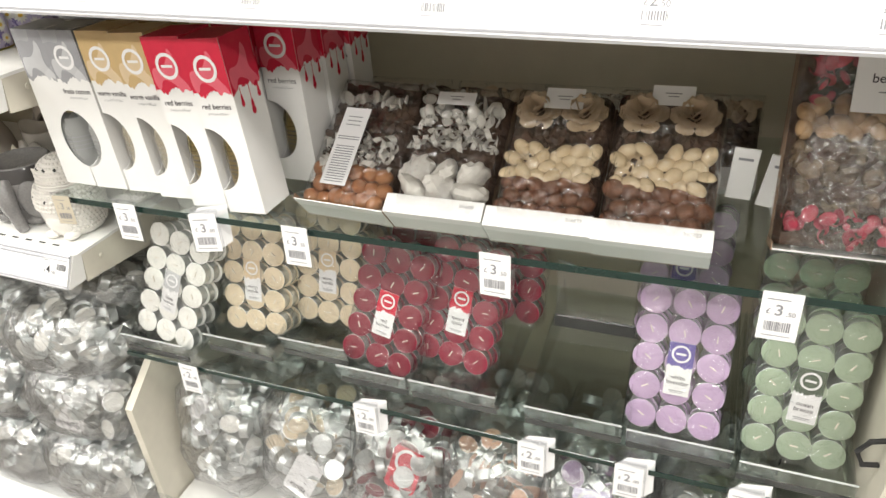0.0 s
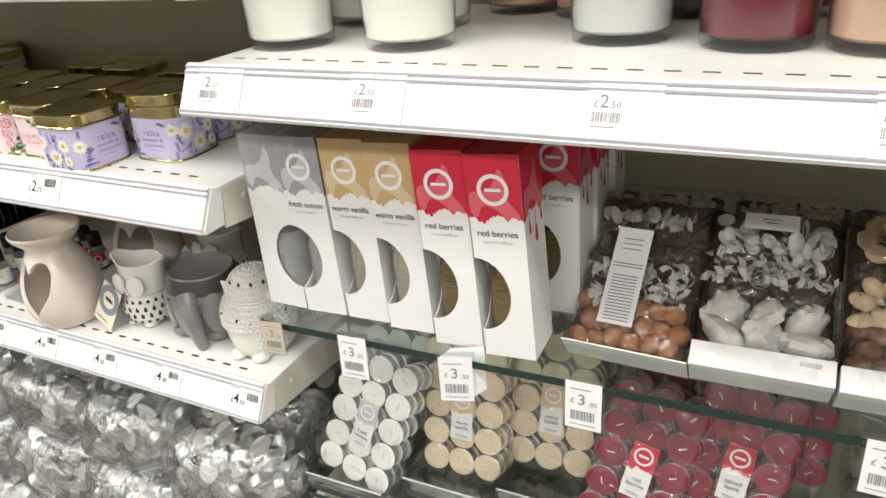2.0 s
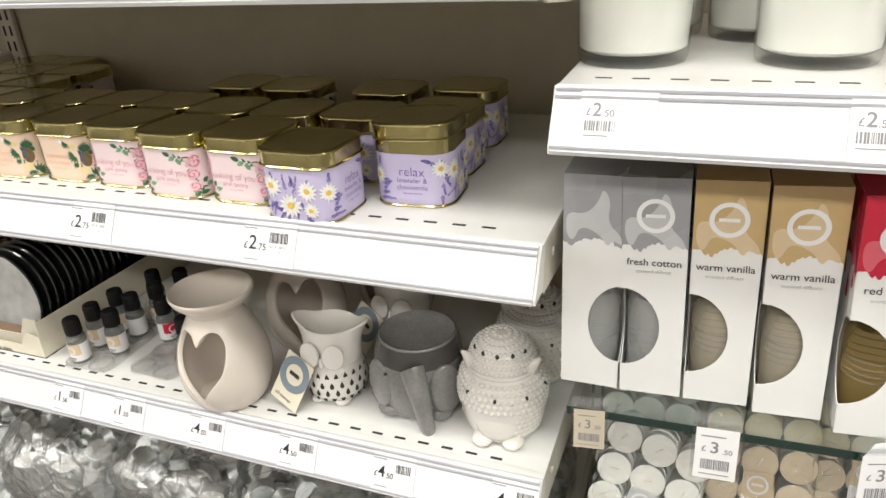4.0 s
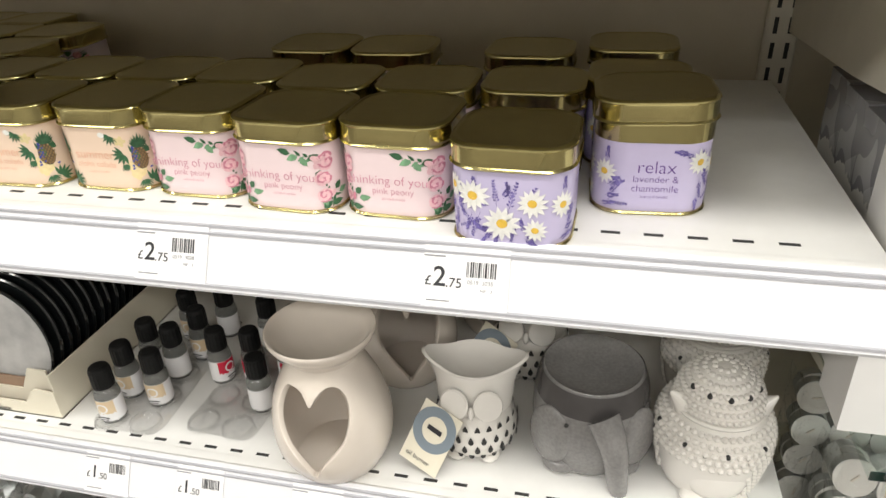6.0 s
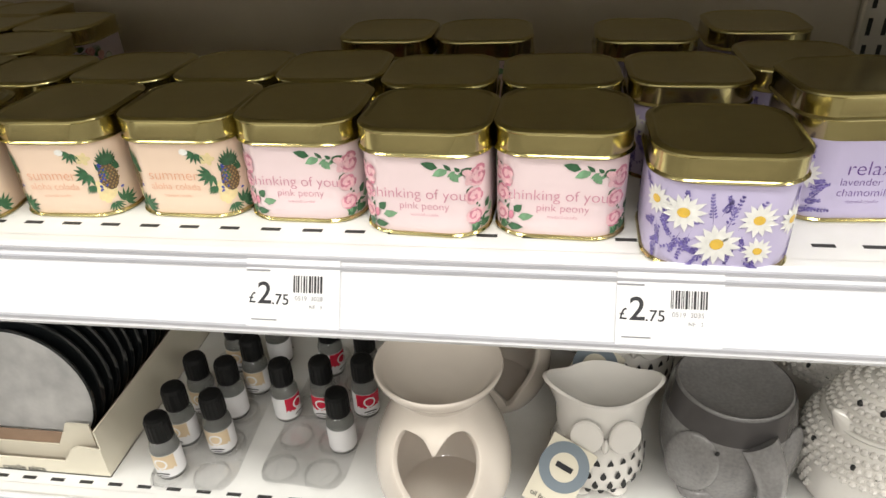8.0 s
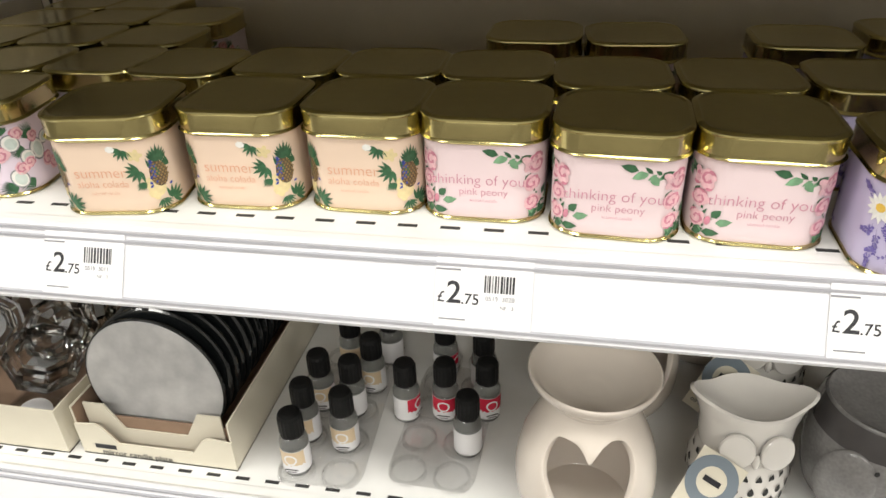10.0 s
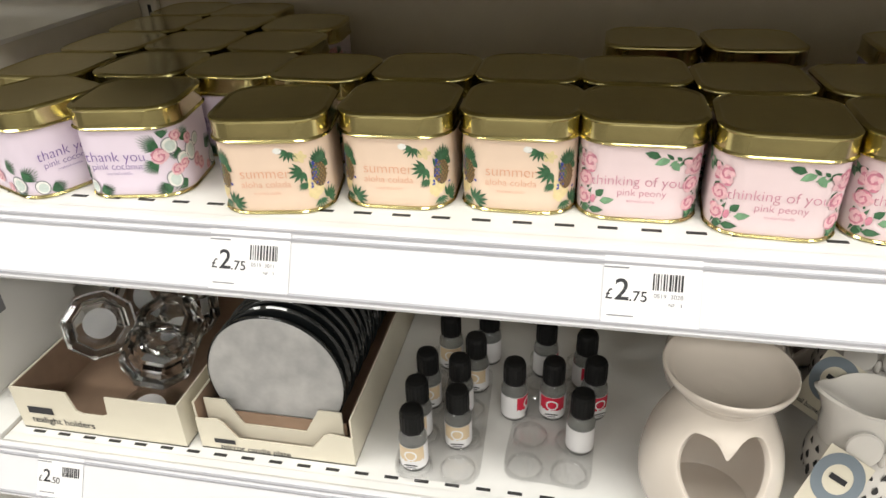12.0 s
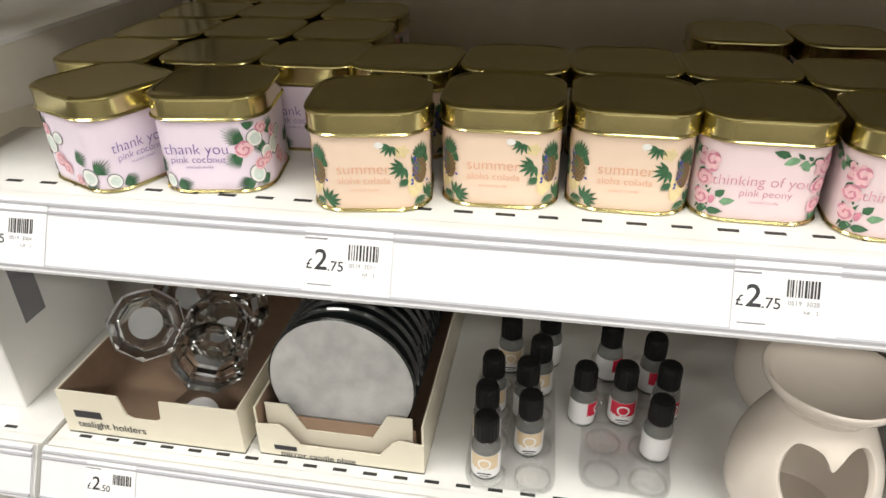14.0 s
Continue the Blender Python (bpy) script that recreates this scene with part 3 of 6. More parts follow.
def print_summer(rnd):
    w = Wrap(TA, TR_)
    w.spread = 0.20
    side = 2 * (TA - TR_) + math.pi / 2 * TR_
    for q in range(4):
        c = q * side
        w.oval(c + 0.0270, 0.0262, 0.0056, 0.0088, 1, 0.0002, 0.1, 14)
        for i in range(-2, 3):
            for j in range(-4, 5):
                px, pz = 0.0019 * (i + 0.5 * (j % 2)), 0.0017 * j
                if (px / 0.005) ** 2 + (pz / 0.008) ** 2 < 1:
                    w.oval(c + 0.0270 + px, 0.0262 + pz, 0.0008, 0.00075, 3, 0.0003, 0.8, 4)
        w.frond(c + 0.0275, 0.034, 1.5, 0.0115, 0, 9, 0.9, 0.00025, 0.0011)
        w.monstera(c + 0.0185, 0.030, 3.6, 0.010, 0, 0.0001)
        w.monstera(c + 0.012, 0.044, 4.2, 0.008, 0, 0.0001)
        for k in range(5):
            w.oval(c + 0.0175 + 0.0018 * math.cos(k * 1.26), 0.0400 + 0.0018 * math.sin(k * 1.26), 0.0026, 0.0016, 4, 0.00005 + 0.00001 * k, k * 1.26, 9)
        w.frond(c + 0.034, 0.030, 2.2, 0.010, 0, 7, 0.7, 0.00012, 0.0007)
        w.frond(c + 0.020, 0.022, 3.9, 0.008, 0, 7, 0.6, 0.00008, 0.0006)
        w.oval(c + 0.0245, 0.0150, 0.0062, 0.0042, 4, 0.00005, 0.4, 9)
        w.oval(c + 0.006, 0.0445, 0.003, 0.0022, 5, 0.0002, 0, 7)
        for k in range(14):
            w.leaf(c + 0.0345 + rnd.uniform(-0.002, 0.002), 0.018 + 0.0013 * k, rnd.uniform(0, 6.2), 0.0026, 0.0008, 2, 0.0002)
        w.frond(c - 0.030, 0.026, 0.7, 0.0105, 0, 9, 0.8, 0.0001)
        w.oval(c - 0.0315, 0.017, 0.0035, 0.0085, 4, 0.00005, 0.2, 9)
        w.monstera(c - 0.023, 0.0075, 0.6, 0.010, 0, 0.0001)
        w.frond(c + 0.026, 0.009, -1.3, 0.010, 0, 7, 0.9, 0.0001, 0.0006)
    return w.bm, [M_green, M_brownink, M_blueink, M_tanink, M_yolk_pale, M_petalw]


def print_coconut(rnd):
    w = Wrap(TA, TR_)
    side = 2 * (TA - TR_) + math.pi / 2 * TR_
    for q in range(4):
        c = q * side
        if q % 2 == 0:
            co = ((0.031, 0.037, 0.0058, 0.0062), (0.030, 0.0125, 0.0056, 0.0070), (0.039, 0.025, 0.0052, 0.0060), (-0.029, 0.0085, 0.005, 0.0055))
            ro = ((0.0235, 0.0305, 0.0066), (0.033, 0.019, 0.0050), (0.0365, 0.043, 0.0048))
            fr = ((0.024, 0.036, 2.6, 0.013), (0.022, 0.026, 3.6, 0.011), (0.027, 0.043, 1.4, 0.008), (0.028, 0.008, 3.4, 0.011), (-0.024, 0.005, 0.3, 0.010))
        else:
            co = ((-0.017, 0.028, 0.0068, 0.0082), (-0.007, 0.033, 0.0060, 0.0046), (0.019, 0.0105, 0.0074, 0.0066))
            ro = ((-0.018, 0.038, 0.0050), (-0.010, 0.018, 0.0062), (-0.004, 0.013, 0.0056), (-0.026, 0.022, 0.0045), (0.008, 0.007, 0.0042))
            fr = ((-0.020, 0.036, 1.9, 0.012), (-0.026, 0.030, 2.9, 0.010), (0.008, 0.020, 0.5, 0.012), (0.024, 0.014, 0.7, 0.012), (-0.026, 0.010, 3.6, 0.010), (0.014, 0.006, -0.4, 0.010))
        for ds, h, a, ln in fr:
            w.frond(c + ds, h, a, ln * 1.3, 2, 11, 0.75, 0.0001, 0.0005)
        for ds, h, rs, rh in co:
            w.oval(c + ds, h, rs, rh, 4, 0.0002, 0.3, 14)
            w.oval(c + ds, h, rs * 0.86, rh * 0.86, 3, 0.00028, 0.3, 14)
            w.oval(c + ds + 0.0004, h - 0.0003, rs * 0.62, rh * 0.62, 5, 0.00036, 0.3, 14)
        for ds, h, r in ro:
            w.rose(c + ds, h, r, rnd, 0.00035)
    return w.bm, [M_pink, M_pinkl, M_green, M_petalw, M_greyink, M_coco]


M_yolk_pale = mat("pale_yellow_ink", (0.80, 0.66, 0.36), 0.4, var=0.1, scale=300)


def candle_tin(label, skin, printer, ink, lines, raised=0.0, at=None, lid_lean=0.0):
    o = thing("candle_tin", label, "candle tin", at, group="candle tins")
    part("body", rr_loft([(TA - 0.0012, TR_ - 0.001, 0.0015), (TA - 0.0004, TR_, 0.003), (TA, TR_, 0.010), (TA, TR_, TH + (raised - 0.008 if raised else 0.0))]), skin, o)
    part("base_rim", rr_loft([(TA - 0.003, TR_ - 0.002, 0.0), (TA + 0.0003, TR_, 0.0004), (TA + 0.0009, TR_, 0.0014), (TA + 0.0003, TR_, 0.0026)]), M_gold, o)
    if raised:
        part("neck_band", rr_loft([(TA + 0.0004, TR_, TH - 0.002), (TA + 0.0005, TR_, TH + raised)]), M_gold, o, "bare gold neck under a raised lid")
    z = TH + raised - 0.0022
    lid = rr_loft([(TA + 0.0006, TR_, 0.0), (TA + 0.0019, TR_ + 0.001, 0.0004), (TA + 0.0024, TR_ + 0.001, 0.0012), (TA + 0.0018, TR_ + 0.001, 0.0021), (TA + 0.0011, TR_, 0.0026), (TA + 0.0011, TR_, 0.0128), (TA + 0.0016, TR_, 0.0136), (TA + 0.0014, TR_, 0.0146), (TA + 0.0002, TR_, 0.0154), (TA - 0.0016, TR_ - 0.001, 0.0157), (TA - 0.0026, TR_ - 0.002, 0.0152), (TA - 0.0036, TR_ - 0.002, 0.0151)])
    part("lid", lid, M_gold, o, "gold metal lid with a rolled edge", at=pose(0, 0, z, lid_lean * 0.6, lid_lean, 0))
    bm, mats = printer(random.Random(3))
    tagged(part("printed_pattern", bm, mats, o, "printed floral pattern"), kind="stuff")
    m = pose(0, -TA - 0.0004, 0)
    for text, size, dx, h in lines:
        lettering(text, size, o, ink, m @ pose(dx, 0, h), thin=True)
    return o


KINDS = {
    "relax": ("lilac square candle tin with daisies and gold lid", M_lilac, print_relax, M_tpurple, (("relax", 0.0122, 0.002, 0.0335), ("lavender &", 0.0066, 0.002, 0.0255), ("chamomile", 0.0068, 0.002, 0.0190), ("scented candle", 0.0030, 0.002, 0.0135))),
    "peony": ("pale pink square candle tin with peonies and gold lid", M_rose, print_peony, M_tpink, (("thinking of you", 0.0092, -0.001, 0.0275), ("pink peony", 0.0066, 0.002, 0.0200), ("scented candle", 0.0028, 0.002, 0.0145))),
    "summer": ("peach square candle tin with pineapples and gold lid", M_peach, print_summer, M_torange, (("summer", 0.0100, -0.003, 0.0290), ("aloha colada", 0.0066, -0.003, 0.0215), ("scented candle", 0.0030, -0.003, 0.0155))),
    "coconut": ("mauve square candle tin with coconuts and gold lid", M_mauve, print_coconut, M_tpurple, (("thank you", 0.0104, -0.007, 0.0310), ("pink coconut", 0.0068, -0.007, 0.0240), ("scented candle", 0.0030, -0.007, 0.0190))),
}
MASTERS = {}


def put_tin(kind, x, y, turn=0.0, z=Z_TIN):
    if kind not in MASTERS:
        MASTERS[kind] = candle_tin(*KINDS[kind], at=pose(x, y, z, 0, 0, turn))
    else:
        copy_thing(MASTERS[kind], pose(x, y, z, 0, 0, turn))


rt = random.Random(11)
for kind, x, y, turn in (("coconut", -0.879, 0.077, 66), ("coconut", -0.801, 0.083, 9), ("summer", -0.692, 0.072, 9), ("summer", -0.610, 0.090, 1), ("summer", -0.530, 0.094, -1), ("peony", -0.455, 0.092, -1), ("peony", -0.376, 0.079, -4), ("peony", -0.299, 0.080, -3), ("relax", -0.218, 0.052, 88)):
    put_tin(kind, x, y, turn)
candle_tin("lilac square candle tin with daisies and a slightly raised gold lid", *KINDS["relax"][1:], raised=0.011, at=pose(-0.136, 0.110, Z_TIN, 0, 0, 3), lid_lean=-1.5)
for kind, places in (
        ("coconut", ((-0.914, 0.150), (-0.835, 0.160), (-0.757, 0.163), (-0.913, 0.228), (-0.838, 0.238), (-0.759, 0.240), (-0.917, 0.305), (-0.842, 0.315), (-0.764, 0.318), (-0.920, 0.382), (-0.846, 0.378))),
        ("summer", ((-0.687, 0.161), (-0.608, 0.168), (-0.531, 0.171))),
        ("peony", ((-0.457, 0.170), (-0.380, 0.157), (-0.300, 0.158), (-0.438, 0.272), (-0.360, 0.268))),
        ("relax", ((-0.220, 0.161), (-0.234, 0.264), (-0.143, 0.189), (-0.147, 0.290)))):
    for x, y in places:
        put_tin(kind, x + rt.uniform(-0.001, 0.001), y, rt.uniform(-3, 3) + (88 if kind == "relax" and x == -0.220 else 0))
# ---- ceramics on the middle shelf ----
def grid_lathe(profile, n):
    """A lathe skin whose vertices are kept by (row, column), with the profile resampled."""
    bm = bmesh.new()
    rows = [[bm.verts.new((r * math.sin(k * math.tau / n), -r * math.cos(k * math.tau / n), z)) for k in range(n)] for r, z in profile]
    for a, b in zip(rows, rows[1:]):
        for k in range(n):
            f = bm.faces.new((a[k], a[(k + 1) % n], b[(k + 1) % n], b[k]))
            f.smooth = True
    return bm, rows


def smooth_profile(pts, per=6):
    """A soft curve through (radius, z) points."""
    out = []
    p = [pts[0]] + list(pts) + [pts[-1]]
    for i in range(1, len(p) - 2):
        for k in range(per):
            t = k / per
            out.append(tuple(0.5 * (2 * p[i][c] + (p[i + 1][c] - p[i - 1][c]) * t + (2 * p[i - 1][c] - 5 * p[i][c] + 4 * p[i + 1][c] - p[i + 2][c]) * t * t + (3 * p[i][c] - p[i - 1][c] - 3 * p[i + 1][c] + p[i + 2][c]) * t ** 3) for c in (0, 1)))
    out.append(pts[-1])
    return out


def heart_r(a):
    """Radius of a heart outline in the direction a (0: right, up positive)."""
    best = 0.0
    for k in range(720):
        t = k * math.tau / 720
        x = 16 * math.sin(t) ** 3
        y = 13 * math.cos(t) - 5 * math.cos(2 * t) - 2 * math.cos(3 * t) - math.cos(4 * t) + 1.0
        d = (math.atan2(y, x) - a + math.pi) % math.tau - math.pi
        if abs(d) < 0.035:
            best = max(best, math.hypot(x, y))
    return best / 16.0


HEART = [heart_r(k * math.tau / 120) or 0.5 for k in range(120)]


def cut_hole(bm, z0, sx, sz, outline):
    """Opens a hole in the front of a lathe skin and pulls its rim onto the outline; returns nothing."""
    def rel(v):
        r = math.hypot(v.co.x, v.co.y)
        return math.atan2(v.co.x, -v.co.y) * r, v.co.z - z0, r
    keep = {v for e in bm.edges if e.is_boundary for v in e.verts}
    gone = []
    for f in bm.faces:
        c = f.calc_center_median()
        r = math.hypot(c.x, c.y)
        s, h = math.atan2(c.x, -c.y) * r / sx, (c.z - z0) / sz
        if abs(s) < 2 and math.hypot(s, h) < outline(math.atan2(h, s)):
            gone.append(f)
    bmesh.ops.delete(bm, geom=gone, context="FACES")
    for e in bm.edges:
        if e.is_boundary:
            for v in (w for w in e.verts if w not in keep):
                s, h, r = rel(v)
                if abs(s / sx) < 1.6 and abs(h / sz) < 1.6:
                    a = math.atan2(h / sz, s / sx)
                    R = outline(a)
                    s2, h2 = R * math.cos(a) * sx, R * math.sin(a) * sz
                    v.co = Vector((r * math.sin(s2 / r), -r * math.cos(s2 / r), z0 + h2))
    rim = {}
    for e in bm.edges:
        if e.is_boundary and not (e.verts[0] in keep or e.verts[1] in keep):
            for a, b in ((e.verts[0], e.verts[1]), (e.verts[1], e.verts[0])):
                rim.setdefault(a, []).append(b)
    for _ in range(3):
        co = {v: (v.co * 2 + sum((n.co for n in ns), Vector())) / (2 + len(ns)) for v, ns in rim.items()}
        for v, c in co.items():
            v.co = c


def thicken(o, t):
    md = o.modifiers.new("thickness", "SOLIDIFY")
    md.thickness, md.offset = t, -1.0
    bv = o.modifiers.new("soft", "BEVEL")
    bv.width, bv.segments, bv.limit_method, bv.angle_limit = 0.0012, 2, "ANGLE", radians(50)
    return o


def heart_burner(at):
    o = thing("oil_burner", "cream glazed ceramic oil burner with a heart-shaped opening", "oil burner", at, group="oil burners")
    prof = smooth_profile([(0.034, 0.0), (0.041, 0.004), (0.0505, 0.022), (0.0525, 0.042), (0.0485, 0.064), (0.039, 0.084), (0.0315, 0.097), (0.0305, 0.104)], 7)
    bm, _ = grid_lathe(prof, 120)
    cut_hole(bm, 0.0560, 0.0345, 0.0415, lambda a: HEART[int(a / math.tau * 120) % 120])
    thicken(part("body", bm, M_ceramic, o), 0.005)
    part("base", lathe([(0, 0.003), (0.038, 0.003), (0.038, 0.006), (0, 0.006)], 48), M_ceramic, o, smooth=False)
    dish = smooth_profile([(0.0300, 0.100), (0.034, 0.106), (0.0425, 0.114), (0.0460, 0.120), (0.0452, 0.1225), (0.0425, 0.1205), (0.035, 0.113), (0.022, 0.108), (0.008, 0.106)], 5)
    part("dish", lathe(dish + [(0, 0.106)], 64), M_ceramic, o, "shallow round oil dish", smooth=True)
    return o


hb = heart_burner(pose(-0.378, 0.067, Z_CER, 0, 0, 1) @ Matrix.Diagonal((0.99, 0.99, 1.15, 1)))
copy_thing(hb, pose(-0.348, 0.198, Z_CER, 0, 0, 20))
copy_thing(hb, pose(-0.262, 0.292, Z_CER, 0, 0, -10))


def blob(bm, c, r, m=None, u=16, v=10):
    """An ellipsoid at c with radii r, turned by m."""
    mm = Matrix.Translation(c) @ (m or Matrix()) @ Matrix.Diagonal((*r, 1))
    top, bot = bm.verts.new(mm @ Vector((0, 0, 1))), bm.verts.new(mm @ Vector((0, 0, -1)))
    rings = []
    for j in range(1, v):
        t = math.pi * j / v
        rings.append([bm.verts.new(mm @ Vector((math.sin(t) * math.cos(k * math.tau / u), math.sin(t) * math.sin(k * math.tau / u), math.cos(t)))) for k in range(u)])
    for k in range(u):
        bm.faces.new((top, rings[0][k], rings[0][(k + 1) % u])).smooth = True
        bm.faces.new((bot, rings[-1][(k + 1) % u], rings[-1][k])).smooth = True
        for A, B in zip(rings, rings[1:]):
            bm.faces.new((A[k], B[k], B[(k + 1) % u], A[(k + 1) % u])).smooth = True
    return bm


def owl_burner(at, tag=True):
    o = thing("oil_burner", "white glazed owl-shaped oil burner with pierced belly", "oil burner", at, group="owl oil burners")
    prof = smooth_profile([(0.022, 0.003), (0.032, 0.007), (0.0395, 0.021), (0.0370, 0.035), (0.030, 0.046)], 6)
    bm = lathe([(0, 0.003)] + prof + [(0, 0.046)], 40)
    part("belly", bm, M_ceramw, o, smooth=True)
    bm = bmesh.new()
    rows = []
    for r, z, sq in ((0.0295, 0.041, 0.0), (0.0345, 0.046, 0.0), (0.0355, 0.056, 0.05), (0.0345, 0.067, 0.2), (0.0340, 0.076, 0.6), (0.0345, 0.0825, 1.0), (0.0325, 0.0835, 1.0), (0.027, 0.079, 0.6), (0.016, 0.0745, 0.2)):
        ring = []
        for k in range(48):
            a = k * math.tau / 48
            ear = max(0.0, math.cos(a * 1.0 - math.pi * 0.0)) ** 10 + max(0.0, -math.cos(a)) ** 10
            rr = r * (1 + 0.42 * ear * sq)
            ring.append(bm.verts.new((rr * math.cos(a), rr * 0.86 * math.sin(a), z + 0.0065 * ear * sq)))
        rows.append(ring)
    for A, B in zip(rows, rows[1:]):
        for k in range(48):
            f = bm.faces.new((A[k], A[(k + 1) % 48], B[(k + 1) % 48], B[k]))
            f.smooth = True
    f = bm.faces.new(rows[-1])
    f.smooth = True
    part("head", bm, M_ceramw, o, "owl head with pointed ears and a hollow dish")
    for sx in (-1, 1):
        part("eye", lathe([(0.0125, -0.002), (0.0135, 0.0015), (0.0125, 0.003), (0.009, 0.0036), (0.004, 0.0042), (0, 0.0043)], 28, m=pose(sx * 0.0148, -0.0315, 0.0600, 84, 0, sx * 14)), M_ceramw, o, "round raised eye", smooth=True)
        part("foot", blob(bmesh.new(), (sx * 0.015, -0.021, 0.0042), (0.010, 0.012, 0.0045)), M_ceramw, o, smooth=True)
    part("beak", blob(bmesh.new(), (0, -0.0345, 0.053), (0.0032, 0.004, 0.006), None, 10, 6), M_ceramw, o, smooth=True)
    # teardrop holes: their dark insides are painted patches on the unbroken belly
    for j in range(4):
        for k in range(13):
            a = (k - 6 + 0.5 * (j % 2)) * 0.30
            z = 0.0125 + j * 0.0085
            r = [p[0] for p in prof if p[1] <= z][-1] + 0.0002
            c = Vector((r * math.sin(a), -r * math.cos(a), z))
            bm = bmesh.new()
            w, h = 0.0027, 0.0040
            pts = [(0, h), (w * 0.7, 0.2 * h), (w, -0.35 * h), (w * 0.6, -0.9 * h), (0, -1.05 * h), (-w * 0.6, -0.9 * h), (-w, -0.35 * h), (-w * 0.7, 0.2 * h)]
            bm.faces.new([bm.verts.new(c + Vector((u * math.cos(a), u * math.sin(a), v)) + Vector((math.sin(a), -math.cos(a), 0)) * 0.0004) for u, v in pts])
            part("hole_shade", bm, M_dark, o)
    if tag:
        swing_tag(o)
    return o


def swing_tag(o):
    t = part("swing_tag", box(-0.019, 0.019, -0.0004, 0.0004, -0.028, 0.028, 0.0), M_cream2, o, "cream card swing tag", at=pose(-0.036, -0.044, 0.033, -22, 24, -14))
    ring = bmesh.new()
    n = 40
    outer = [ring.verts.new((0.0200 * math.cos(k * math.tau / n), -0.0008, 0.008 + 0.0200 * math.sin(k * math.tau / n))) for k in range(n)]
    inner = [ring.verts.new((0.0115 * math.cos(k * math.tau / n), -0.0008, 0.008 + 0.0115 * math.sin(k * math.tau / n))) for k in range(n)]
    for k in range(n):
        ring.faces.new((outer[k], outer[(k + 1) % n], inner[(k + 1) % n], inner[k]))
    part("ring", ring, M_slate, t, "slate blue printed ring")
    bars([(-0.0070, 0.0070, 0.0062, 0.0105)], t, M_ink, pose(0, -0.0010, 0), "maker_mark")
    lettering("oil burner", 0.0058, t, M_ink, pose(-0.003, -0.0007, -0.021))


M_slate = mat("slate_ink", (0.20, 0.24, 0.28), 0.5, var=0.04)
owl_burner(pose(-0.259, 0.107, Z_CER, 0, 0, 4) @ Matrix.Diagonal((0.94, 0.94, 1.12, 1)))
owl_burner(pose(-0.222, 0.222, Z_CER, 0, 0, -4) @ Matrix.Diagonal((1.0, 1.0, 1.13, 1)))


def tube(bm, path, radii, n=14):
    rings = []
    for i, (p, r) in enumerate(zip(path, radii)):
        d = (Vector(path[min(i + 1, len(path) - 1)]) - Vector(path[max(i - 1, 0)])).normalized()
        q = d.to_track_quat("Z", "Y").to_matrix()
        rings.append([bm.verts.new(Vector(p) + q @ Vector((r * math.cos(k * math.tau / n), r * math.sin(k * math.tau / n), 0))) for k in range(n)])
    for A, B in zip(rings, rings[1:]):
        for k in range(n):
            bm.faces.new((A[k], A[(k + 1) % n], B[(k + 1) % n], B[k])).smooth = True
    bm.faces.new(rings[0][::-1])
    bm.faces.new(rings[-1])
    return bm


def elephant_burner(at):
    o = thing("oil_burner", "grey speckled elephant-shaped ceramic oil burner", "oil burner", at)
    prof = smooth_profile([(0.034, 0.0), (0.040, 0.006), (0.0455, 0.026), (0.0465, 0.046), (0.0445, 0.062), (0.0415, 0.074), (0.040, 0.078)], 6)
    part("body", lathe([(0, 0)] + prof + [(0.0375, 0.0775)], 48), M_speck, o, smooth=True)
    part("dish", lathe(smooth_profile([(0.0405, 0.0765), (0.0385, 0.0800), (0.0360, 0.0785), (0.028, 0.0755), (0.012, 0.0735)], 5) + [(0, 0.0735)], 48), M_speck, o, "shallow speckled oil dish", smooth=True)
    part("dark_rim", lathe([(0.0452, 0.0605), (0.0438, 0.0680), (0.0420, 0.0745), (0.0403, 0.0785)], 48), M_dglaze, o, smooth=True)
    bm = bmesh.new()
    tube(bm, [(0.004, -0.041, 0.062), (0.010, -0.049, 0.050), (0.014, -0.052, 0.036), (0.016, -0.052, 0.020), (0.018, -0.051, 0.006), (0.019, -0.050, 0.001)], [0.013, 0.0115, 0.010, 0.0088, 0.0078, 0.0072], 18)
    part("trunk", bm, M_speck, o, "hanging elephant trunk", smooth=True)
    for sx in (-1, 1):
        part("ear", blob(bmesh.new(), (sx * 0.034, -0.030, 0.036), (0.019, 0.006, 0.027), pose(0, 0, 0, 0, sx * -8, sx * 40), 20, 12), M_speck, o, "flat rounded ear", smooth=True)
        part("foot", blob(bmesh.new(), (sx * 0.024, -0.026, 0.008), (0.015, 0.014, 0.008)), M_speck, o, smooth=True)
        part("eye", blob(bmesh.new(), (sx * 0.017 - 0.006, -0.0425, 0.055), (0.0018, 0.0012, 0.0018), None, 8, 6), M_dark, o)
    return o


elephant_burner(pose(-0.160, 0.120, Z_CER, 0, 0, 8) @ Matrix.Diagonal((1.07, 1.07, 1.15, 1)))


